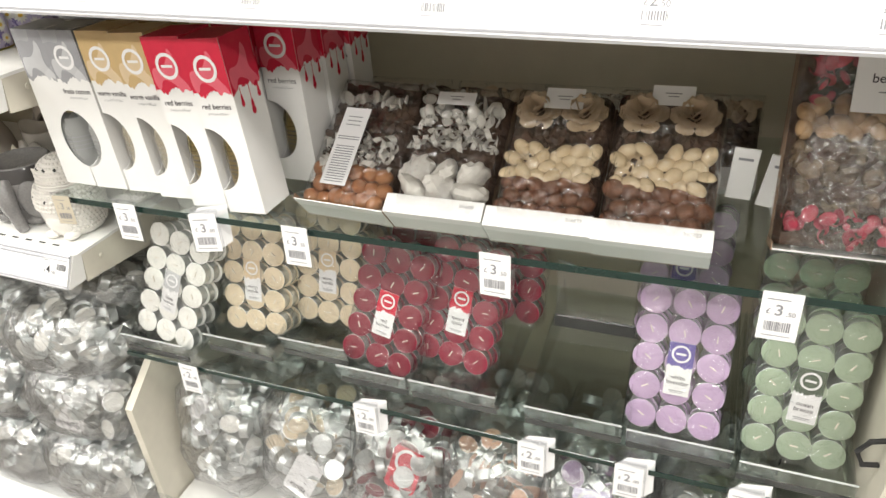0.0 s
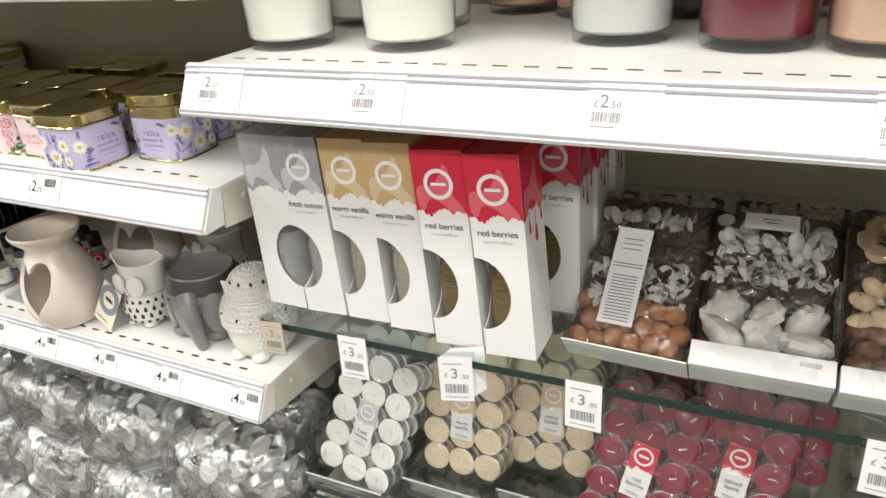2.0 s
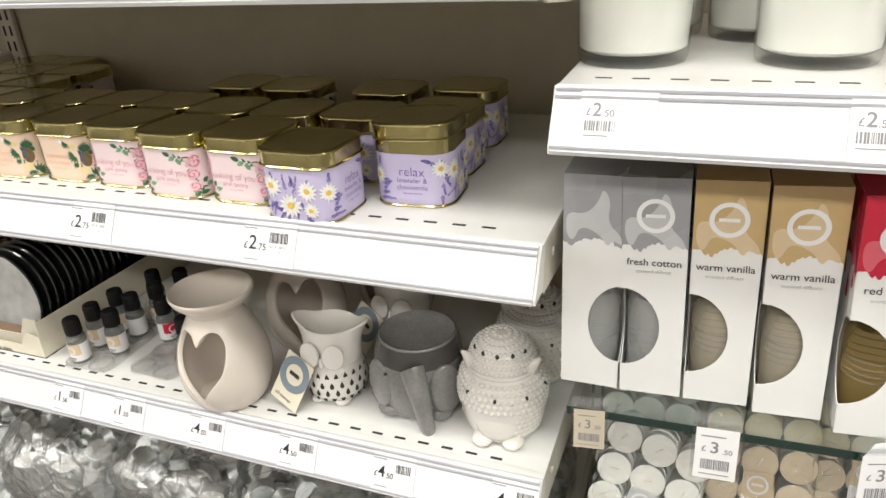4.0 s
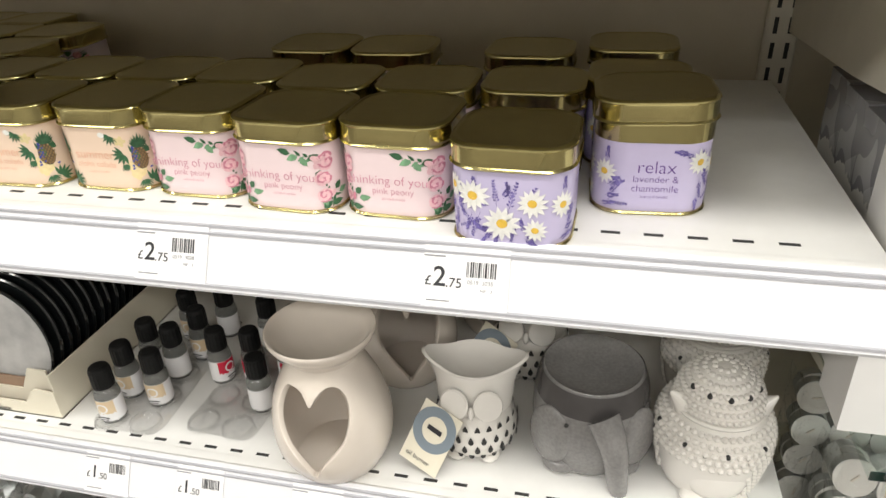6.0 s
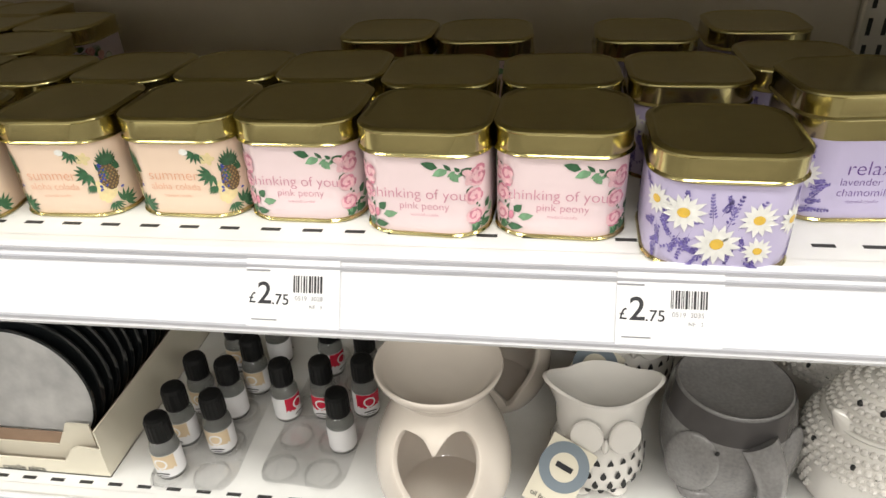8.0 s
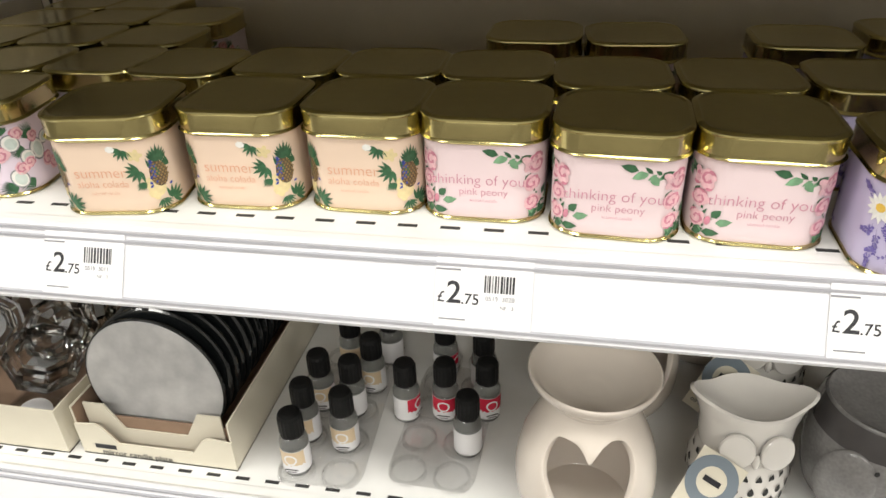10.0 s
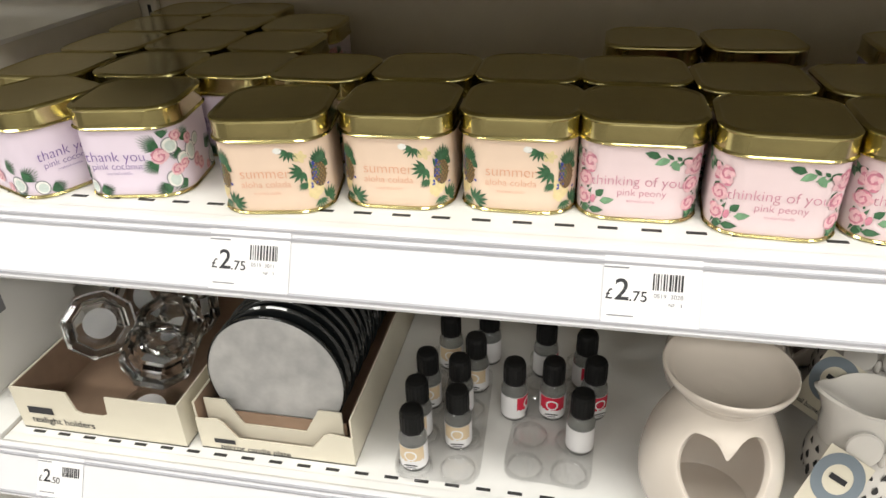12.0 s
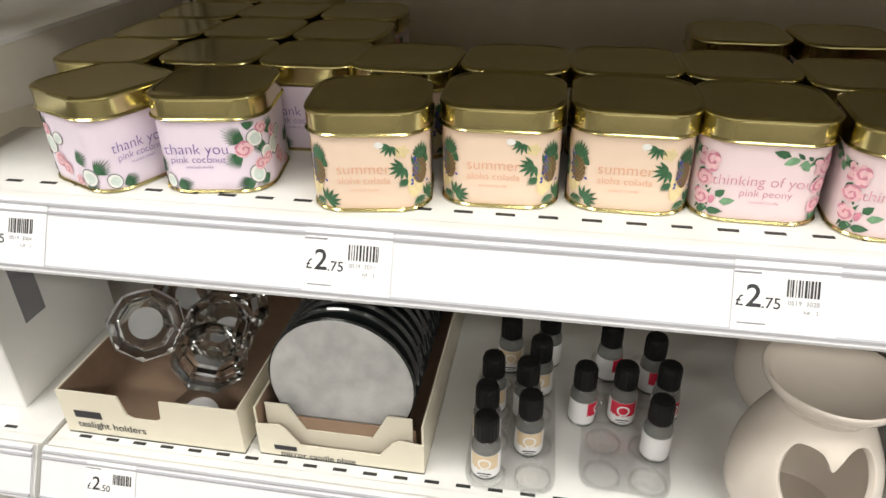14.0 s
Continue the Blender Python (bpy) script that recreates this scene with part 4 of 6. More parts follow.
def owl_jar(at):
    o = thing("tealight_holder", "white glazed owl tealight holder covered in small bumps", "tealight holder", at, group="owl tealight holders")
    prof = smooth_profile([(0.030, 0.0), (0.038, 0.005), (0.0455, 0.030), (0.0465, 0.048), (0.042, 0.062), (0.0335, 0.070)], 6)
    body = lathe([(0, 0)] + prof + [(0, 0.070)], 48)
    rnd = random.Random(4)
    for j in range(10):
        z = 0.012 + j * 0.0058
        r = [p[0] for p in prof if p[1] <= z + 0.0005][-1]
        n = 44
        for k in range(n):
            a = (k + 0.5 * (j % 2)) * math.tau / n
            if abs((a + 0.4) % math.tau - math.pi) > 2.25 and z < 0.036:
                continue
            blob(body, (r * math.sin(a), -r * math.cos(a), z), (0.0030, 0.0030, 0.0026), None, 6, 4)
    part("body", body, M_ceramw, o, smooth=True)
    lidp = smooth_profile([(0.0345, 0.0695), (0.0335, 0.076), (0.029, 0.087), (0.019, 0.096), (0.008, 0.0995)], 5)
    lid = lathe(lidp + [(0, 0.100)], 40)
    for j in range(7):
        t = j / 6.5
        r, z = 0.034 * math.cos(t * 1.45), 0.0735 + 0.0265 * math.sin(t * 1.45)
        n = max(5, int(r / 0.0008))
        for k in range(n):
            a = (k + 0.5 * (j % 2)) * math.tau / n
            blob(lid, (r * math.sin(a), -r * math.cos(a), z), (0.0028, 0.0028, 0.0022), None, 6, 4)
    part("lid", lid, M_ceramw, o, "domed bumpy lid", smooth=True)
    part("lid_rim", lathe([(0.0372, 0.0685), (0.0382, 0.0700), (0.0368, 0.0712), (0.034, 0.0712)], 40), M_ceramw, o, smooth=True)
    for sx in (-1, 1):
        bm = bmesh.new()
        bmesh.ops.create_cone(bm, cap_ends=True, segments=10, radius1=0.010, radius2=0.0012, depth=0.016, matrix=pose(sx * 0.0355, -0.010, 0.0765, 0, sx * 50, 0))
        part("ear", bm, M_ceramw, o, "pointed ear", smooth=True)
        part("foot", blob(bmesh.new(), (sx * 0.016, -0.034, 0.0055), (0.012, 0.014, 0.0058)), M_ceramw, o, smooth=True)
    part("breast", blob(bmesh.new(), (0, -0.028, 0.024), (0.026, 0.019, 0.022), None, 24, 14), M_ceramw, o, "smooth rounded breast", smooth=True)
    # small dark beads stand in for the shade inside the holes
    for k in range(9):
        a = (k - 4) * 0.36
        c = (0.0462 * math.sin(a), -0.0462 * math.cos(a), 0.0535 - 0.002 * (k % 2))
        part("hole_shade", blob(bmesh.new(), c, (0.0021, 0.0021, 0.0021), None, 8, 6), M_dark, o)
    for k in range(5):
        a = (k - 2) * 0.55
        part("hole_shade", blob(bmesh.new(), (0.0285 * math.sin(a), -0.0285 * math.cos(a), 0.0890), (0.0023, 0.0023, 0.0023), None, 8, 6), M_dark, o)
    return o


oj = owl_jar(pose(-0.061, 0.106, Z_CER, 0, 0, 6) @ Matrix.Diagonal((0.97, 0.97, 1.15, 1)))
copy_thing(oj, pose(-0.050, 0.210, Z_CER, 0, 0, -6))


# ---- trays of tealight holders and mirror plates ----
def card_tray(name, label, x0, x1, y0, y1, h, notch, at_z):
    """An open card tray with a notched front; cream outside and brown inside."""
    o = thing(name, label, "card tray", pose(x0, y0, at_z))
    w, d, t = x1 - x0, y1 - y0, 0.0015
    part("bottom", box(0, w, 0, d, 0, t), M_kraft, o, "brown card bottom")
    part("front", prism(notch(w, h), "y", 0.0, t), M_cream2, o, "cream card front with a cut-away notch")
    part("front_lining", prism([(x * 0.98 + w * 0.01, z - 0.001) for x, z in notch(w, h)], "y", t, t + 0.0006), M_kraft, o)
    part("back", box(0, w, d - t, d, 0, h), M_kraft, o)
    for xs, out in ((0, -1), (w - t, 1)):
        part("side", box(xs, xs + t, t, d - t, 0, h), M_cream2, o)
        part("side_lining", box(xs + (t if out < 0 else -0.0006), xs + (t + 0.0006 if out < 0 else 0), t + 0.0008, d - t - 0.0008, t, h - 0.001), M_kraft, o)
    return o


tray = card_tray("card_tray", "cream card tray of glass tealight holders, brown inside", -0.988, -0.820, 0.055, 0.320, 0.049,
                 lambda w, h: [(0, 0), (w, 0), (w, h), (0.58 * w, h), (0.565 * w, 0.58 * h), (0.53 * w, 0.52 * h), (0.41 * w, 0.52 * h), (0.375 * w, 0.58 * h), (0.345 * w, h), (0, h)], Z_CER)
bars([(0.012, 0.038, 0.020, 0.028)], tray, M_ink, pose(0, -0.0004, 0), "maker_mark")
lettering("tealight holders", 0.0105, tray, M_ink, pose(0.045, -0.0004, 0.012))
mtray = card_tray("card_tray", "cream card tray packed with round mirror candle plates", -0.807, -0.663, 0.058, 0.405, 0.052,
                  lambda w, h: [(0, 0), (w, 0), (w, 0.62 * h), (0.86 * w, 0.66 * h), (0.82 * w, 0.60 * h), (0.74 * w, 0.30 * h), (0.26 * w, 0.30 * h), (0.18 * w, 0.62 * h), (0.14 * w, 0.70 * h), (0, 0.66 * h)], Z_CER)
bars([(0.014, 0.034, 0.0085, 0.0135)], mtray, M_ink, pose(0, -0.0004, 0), "maker_mark")
lettering("mirror candle plate", 0.0085, mtray, M_ink, pose(0.052, -0.0004, 0.0042))
part("card_insert", box(0.004, 0.135, 0.0122, 0.0136, 0.0016, 0.036), M_kraft, mtray, "brown card insert")
part("inner_flap", prism([(0.006, 0.0), (0.133, 0.0), (0.133, 0.050), (0.112, 0.050), (0.098, 0.024), (0.040, 0.024), (0.026, 0.050), (0.006, 0.050)], "y", 0.010, 0.0115), M_cream2, mtray, "folded cream inner flap")


def round_plate(face, at):
    o = thing("candle_plate", "round black mirror candle plate standing in a card tray", "candle plate", at, group="candle plates")
    part("disc", lathe([(0, 0), (0.0525, 0), (0.0542, 0.0008), (0.0542, 0.0034), (0.0525, 0.0042), (0, 0.0042)], 64), face, o)
    part("edge_bead", lathe([(0.0539, 0.0002), (0.0553, 0.0012), (0.0553, 0.0030), (0.0539, 0.0040)], 64), M_black, o)
    return o


BIG = Matrix.Diagonal((1.15, 1.15, 1.0, 1))
p0 = round_plate(M_marble, pose(-0.7370, 0.086, Z_CER + 0.0665, 90 - 4, 0, 0) @ BIG)
tagged(p0, "round white marble-effect candle plate standing in a card tray")
p1 = round_plate(M_black, pose(-0.7370, 0.100, Z_CER + 0.0665, 90 - 5, 0, 0) @ BIG)
for k in range(1, 22):
    copy_thing(p1, pose(-0.7375 + 0.001 * (k % 2), 0.100 + 0.0125 * k, Z_CER + 0.0665, 90 - 5 + (k % 3) * 0.7, 0, 0))


def glass_holder(at):
    o = thing("tealight_holder", "faceted clear glass tealight holder with a round white sticker", "tealight holder", at, group="glass tealight holders")
    bm = lathe([(0, 0), (0.020, 0), (0.0285, 0.007), (0.0305, 0.017), (0.0285, 0.027), (0.0240, 0.031), (0.0205, 0.031), (0.0195, 0.028), (0.0190, 0.014), (0, 0.013)], 8)
    part("glass", bm, M_crystal, o)
    part("sticker", lathe([(0, -0.0006), (0.0135, -0.0006), (0.0135, -0.0002), (0, -0.0002)], 24), M_paper, o, "white round sticker")
    return o


M_crystal = mat("cut_glass", (0.93, 0.94, 0.94), 0.03, trans=1.0, var=0.0, ior=1.5, rvar=0.01)
gh = glass_holder(pose(-0.950, 0.142, Z_CER + 0.062, 62, 20, 30) @ Matrix.Diagonal((1.16, 1.16, 1.16, 1)))
for x, y, z, a, b, c in ((-0.945, 0.190, 0.050, 70, 0, 10), (-0.880, 0.190, 0.052, 75, 10, -20), (-0.880, 0.138, 0.046, 35, -12, 15), (-0.885, 0.098, 0.034, 20, 14, 40), (-0.880, 0.066, 0.010, 196, 14, 0)):
    copy_thing(gh, pose(x + 0.005, y + 0.020, Z_CER + z, a, b, c))


# ---- small oil bottles and their clear trays ----
def oil_bottle(lab, lab2, at, label):
    o = thing("oil_bottle", label, "oil bottle", at, group="fragrance oil bottles")
    part("glass", lathe([(0, 0), (0.0118, 0.0), (0.0126, 0.002), (0.0126, 0.034), (0.0115, 0.0385), (0.0075, 0.042), (0.0070, 0.046), (0, 0.046)], 24), M_bottle, o, smooth=True)
    part("oil", lathe([(0, 0.0015), (0.0112, 0.0015), (0.0112, 0.031), (0, 0.031)], 20), M_oilclear, o)
    bm = lathe([(0.01275, 0.004), (0.01275, 0.030)], 24)
    part("label", bm, lab, o, smooth=True)
    if lab2:
        bm = bmesh.new()
        r = 0.0129
        a0, a1 = -1.0, 1.0
        top = []
        rr = random.Random(8)
        n = 14
        lo = [bm.verts.new((r * math.sin(a0 + (a1 - a0) * k / n), -r * math.cos(a0 + (a1 - a0) * k / n), 0.0125 + 0.003 * rr.random())) for k in range(n + 1)]
        hi = [bm.verts.new((r * math.sin(a0 + (a1 - a0) * k / n), -r * math.cos(a0 + (a1 - a0) * k / n), 0.0298)) for k in range(n + 1)]
        for k in range(n):
            bm.faces.new((lo[k], lo[k + 1], hi[k + 1], hi[k]))
        part("label_patch", bm, lab2, o, "coloured label patch")
    ring = bmesh.new()
    for k in range(20):
        a, b = k * math.tau / 20, (k + 1) * math.tau / 20
        q = []
        for rr_, t in ((0.0060, a), (0.0060, b), (0.0044, b), (0.0044, a)):
            s = rr_ * math.cos(t) / 0.0131
            q.append(ring.verts.new((0.0131 * math.sin(s), -0.0131 * math.cos(s), 0.0205 + rr_ * math.sin(t))))
        ring.faces.new(q)
    part("label_ring", ring, M_paper if lab2 else M_greyink, o)
    bars([(-0.006, 0.006, 0.0085, 0.0098), (-0.004, 0.004, 0.006, 0.0068)], o, M_ink, pose(0, -0.01305, 0), "label_print")
    cap = bmesh.new()
    n = 36
    rows = []
    for rr_, z in ((0.0103, 0.0425), (0.0105, 0.045), (0.0103, 0.062), (0.0092, 0.0655), (0.0060, 0.0668)):
        rows.append([cap.verts.new(((rr_ + (0.00035 if k % 2 and 0.043 < z < 0.064 else 0)) * math.cos(k * math.tau / n), (rr_ + (0.00035 if k % 2 and 0.043 < z < 0.064 else 0)) * math.sin(k * math.tau / n), z)) for k in range(n)])
    for A, B in zip(rows, rows[1:]):
        for k in range(n):
            cap.faces.new((A[k], A[(k + 1) % n], B[(k + 1) % n], B[k]))
    cap.faces.new(rows[0][::-1])
    cap.faces.new(rows[-1])
    part("cap", cap, M_cap, o, "black ribbed screw cap")
    return o


SMALL = Matrix.Diagonal((0.96, 0.96, 0.93, 1))
ob_v = oil_bottle(M_paper, M_ctanl, pose(-0.6135, 0.071, Z_CER + 0.001) @ SMALL, "small clear oil bottle with tan label and black cap")
ob_r = oil_bottle(M_paper, M_cred, pose(-0.500, 0.151, Z_CER + 0.001) @ SMALL, "small clear oil bottle with red label and black cap")
ob_w = oil_bottle(M_paper, None, pose(-0.474, 0.112, Z_CER + 0.001, 0, 0, 180) @ SMALL, "small clear oil bottle with white label and black cap")
for src, x, y, r in ((ob_v, -0.583, 0.090, 5), (ob_v, -0.620, 0.096, -10), (ob_w, -0.588, 0.132, 170), (ob_v, -0.619, 0.136, 8), (ob_v, -0.578, 0.166, -5), (ob_v, -0.608, 0.196, 4), (ob_w, -0.571, 0.210, 150), (ob_r, -0.538, 0.134, 75), (ob_r, -0.466, 0.146, 30), (ob_r, -0.513, 0.198, 70), (ob_r, -0.474, 0.186, 40)):
    copy_thing(src, pose(x + 0.003, y + 0.011, Z_CER + 0.001, 0, 0, r))


def clear_tray(x, y, r):
    o = thing("clear_tray", "clear moulded plastic tray with round bottle cups", "plastic tray", pose(x, y, Z_CER + 0.0005, 0, 0, r), group="clear bottle trays")
    part("sheet", rr_loft([(0.040, 0.010, 0.0), (0.040, 0.010, 0.0008)]), M_blister, o, at=Matrix.Diagonal((0.93, 1.9, 1, 1)))
    for i in (-1, 1):
        for j in range(5):
            part("cup", lathe([(0.0145, 0.0005), (0.0155, 0.0015), (0.0148, 0.006), (0.0138, 0.006), (0.0136, 0.0015)], 24), M_blister, o, at=pose(i * 0.0185, -0.057 + 0.037 * j - 0.008, 0.0008), smooth=True)
    return o


M_blister = film("moulded_clear_plastic", tint=(0.97, 0.97, 0.97), gloss=0.10, rough=0.08, wrinkle=60.0, depth=0.3)
clear_tray(-0.595, 0.129, 2)
clear_tray(-0.497, 0.141, -3)


# ---- the bay beyond: boxed goods and a jar ----
def picture_box(x, y, w, d, h, label, at_z=Z_CER, turn=0):
    o = thing("gift_box", label, "box", pose(x, y, at_z, 0, 0, turn), group="white boxed goods")
    part("carton", box(-w / 2, w / 2, -d / 2, d / 2, 0, h, 0.0012), M_card, o)
    part("window", box(-w * 0.33, w * 0.33, -d / 2 - 0.0004, -d / 2, h * 0.15, h * 0.8), M_cgreyl, o, "pale printed front panel")
    part("side_window", box(w / 2, w / 2 + 0.0004, -d * 0.28, -d * 0.10, h * 0.45, h * 0.85), M_greyink, o, "dark cut-out")
    return o


picture_box(-1.105, 0.150, 0.115, 0.150, 0.165, "plain white boxed item on a shelf")
picture_box(-1.165, 0.320, 0.130, 0.110, 0.160, "plain white boxed item with a dark cut-out")
jar = thing("jar_candle", "white candle in a dark-based glass jar", "jar candle", pose(-1.10, 0.115, 1.36), group="jar candles")
part("glass", lathe([(0, 0), (0.040, 0), (0.044, 0.004), (0.045, 0.09)], 32), M_black, jar, smooth=True)
part("wax", lathe([(0.0455, 0.016), (0.0455, 0.085), (0, 0.085)], 32), M_wwhite, jar, smooth=True)
# ---- scented diffuser boxes on the glass shelf ----
before = set(scene.objects)
M_oilpale = mat("pale_oil", (0.86, 0.78, 0.62), 0.05, trans=0.72, var=0.03)
BW, BH = 0.0545, 0.214


def half_window(w, h, zc, rx, rz, side):
    """The outline of a box face with half an oval cut out of one upright edge."""
    n = 14
    cut = [(rx * math.sin(math.pi * k / n), zc - rz * math.cos(math.pi * k / n)) for k in range(n + 1)]
    if side < 0:
        pts = [(0, 0), (w, 0), (w, h), (0, h)] + cut[::-1]
    else:
        pts = [(0, 0), (w, 0)] + [(w - u, v) for u, v in cut] + [(w, h), (0, h)]
    return pts


def drip_edge(w, z_top, z_mid, amp, seed, n=18):
    rnd = random.Random(seed)
    lo = []
    for k in range(n + 1):
        t = k / n
        lo.append((w * t, z_mid + amp * (math.sin(t * 7 + seed) * 0.5 + math.sin(t * 17 + seed * 2) * 0.3) + rnd.uniform(-0.002, 0.002)))
    return [(0, z_top)] + lo + [(w, z_top)]


def flat_poly(pts, y=0.0):
    bm = bmesh.new()
    f = bm.faces.new([bm.verts.new((u, y, v)) for u, v in pts])
    f.normal_update()
    if f.normal.y > 0:
        f.normal_flip()
    return bm


def ring_bm(r0, r1, n=36):
    bm = bmesh.new()
    a = [bm.verts.new((r0 * math.cos(k * math.tau / n), 0, r0 * math.sin(k * math.tau / n))) for k in range(n)]
    b = [bm.verts.new((r1 * math.cos(k * math.tau / n), 0, r1 * math.sin(k * math.tau / n))) for k in range(n)]
    for k in range(n):
        bm.faces.new((a[k], a[(k + 1) % n], b[(k + 1) % n], b[k]))
    return bm


def rounded(pts, steps=3):
    """Cut the corners of an outline till it flows."""
    for _ in range(steps):
        pts = [(p[0] * u + q[0] * (1 - u), p[1] * u + q[1] * (1 - u)) for p, q in zip(pts, pts[1:] + pts[:1]) for u in (0.75, 0.25)]
    return pts


def diffuser_box(title, tint, tint2, oil, at, label, drips=False):
    o = thing("diffuser_box", label, "diffuser box", at, group="scented diffuser boxes")
    t, zc, rx, rz = 0.0007, 0.070, 0.034, 0.0405
    front = part("front_face", prism(half_window(BW, BH, zc, rx, rz, -1), "y", 0, t), M_card, o, "white card front with a cut-out")
    left = part("side_face", prism(half_window(BW, BH, zc, 0.030, rz, 1), "y", 0, t), M_card, o, "white card side with a cut-out", at=pose(0, BW, 0, 0, 0, -90))
    part("side_face", box(BW - t, BW, t, BW, 0, BH), M_card, o)
    part("back_face", box(t, BW - t, BW - t, BW, 0, BH), M_card, o)
    part("top_flap", box(-0.0002, BW + 0.0002, -0.0002, BW, BH, BH + t), tint, o, "coloured card top")
    part("bottom_flap", box(t, BW - t, t, BW - t, 0, t), M_card, o)
    for k, m in enumerate((pose(0, -0.0003, 0), pose(-0.0003, BW, 0, 0, 0, -90), pose(BW + 0.0003, 0, 0, 0, 0, 90))):
        part("colour_splash", flat_poly(drip_edge(BW, BH, 0.153, 0.0065, 3 + k, 30)), tint, o, at=m)
        pale = [(0.62 * BW, BH - 0.010), (0.75 * BW, BH - 0.022), (0.70 * BW, 0.172), (0.93 * BW, 0.160), (0.97 * BW, 0.150), (BW * 0.80, 0.156), (BW * 0.72, 0.148), (BW * 0.6, 0.160), (0.28 * BW, 0.168), (0.16 * BW, 0.150), (0.04 * BW, 0.160), (0.05 * BW, 0.180), (0.35 * BW, 0.178), (0.55 * BW, 0.190)]
        part("pale_splash", flat_poly(rounded(pale)), tint2, o, at=m @ pose(0, -0.0003, 0))
        if drips and k:
            for dx, z, r in ((0.25, 0.140, 0.004), (0.55, 0.128, 0.005), (0.85, 0.142, 0.004)):
                bm = flat_poly([(dx * BW + r * math.cos(a) * (0.9 if math.sin(a) < 0 else 0.55), z + r * 1.9 * math.sin(a)) for a in (q * math.tau / 14 for q in range(14))])
                part("drip", bm, tint, o, at=m @ pose(0, -0.0002, 0))
                part("drip", flat_poly([(dx * BW - 0.0006, z), (dx * BW + 0.0006, z), (dx * BW + 0.0006, 0.155), (dx * BW - 0.0006, 0.155)]), tint, o, at=m @ pose(0, -0.0001, 0))
    part("logo_ring", ring_bm(0.0155, 0.0115), M_paper, o, "white printed ring", at=pose(0.5 * BW, -0.0009, 0.181))
    bars([(0.5 * BW - 0.008, 0.5 * BW + 0.008, 0.1795, 0.1825)], o, M_paper, pose(0, -0.0009, 0), "maker_mark")
    lettering(title, 0.0092, o, M_tdark, pose(0.5 * BW, -0.0005, 0.137))
    lettering("scented diffuser", 0.0048, o, M_greyink, pose(0.5 * BW, -0.0005, 0.1285), thin=True)
    # the bottle behind the cut-out
    part("bottle", lathe([(0, 0.004), (0.0225, 0.004), (0.0240, 0.008), (0.0240, 0.082), (0.020, 0.094), (0.010, 0.100), (0.010, 0.112), (0, 0.112)], 28, m=pose(0.5 * BW, 0.5 * BW, 0)), oil, o, "glass bottle of scented oil", smooth=True)
    for k in range(4):
        part("oil_label_line", lathe([(0.0242, 0.050 + 0.006 * k), (0.0243, 0.0508 + 0.006 * k)], 28, m=pose(0.5 * BW, 0.5 * BW, 0)), M_greyink, o)
    part("collar", lathe([(0.0105, 0.100), (0.0125, 0.100), (0.0125, 0.112), (0, 0.112)], 20, m=pose(0.5 * BW, 0.5 * BW, 0)), M_gold, o)
    return o


L_G, L_T, L_R = "white diffuser box with silver-grey top and window", "white diffuser box with tan top and window", "white diffuser box with red top and window"
dg = diffuser_box("fresh cotton", M_cgrey, M_cgreyl, M_oilclear, pose(0.0656, 0.0565, Z_GLASS, 0, -1, 0), L_G)
dt = diffuser_box("warm vanilla", M_ctan, M_ctanl, M_oilpale, pose(0.1230, 0.0575, Z_GLASS, 0, -1, 0), L_T)
dr = diffuser_box("red berries", M_cred, M_credl, M_liquid, pose(0.2450, 0.040, Z_GLASS, 0, -2.2, 0), L_R, drips=True)
copy_thing(dg, pose(0.0087 + BW, 0.0575, Z_GLASS, 1, 0, 90))
copy_thing(dt, pose(0.1820, 0.052, Z_GLASS, 0, -1.6, 0))
copy_thing(dr, pose(0.3037, 0.036, Z_GLASS, 0, -2.8, 0))
for src, x, y in ((dg, 0.020, 0.128), (dg, 0.076, 0.126), (dt, 0.131, 0.122), (dt, 0.188, 0.120), (dr, 0.262, 0.134), (dr, 0.320, 0.138), (dr, 0.324, 0.196), (dr, 0.330, 0.256), (dt, 0.205, 0.180), (dg, 0.022, 0.188), (dt, 0.150, 0.182), (dr, 0.266, 0.194), (dg, 0.024, 0.248), (dg, 0.082, 0.188)):
    copy_thing(src, pose(x, y, Z_GLASS))


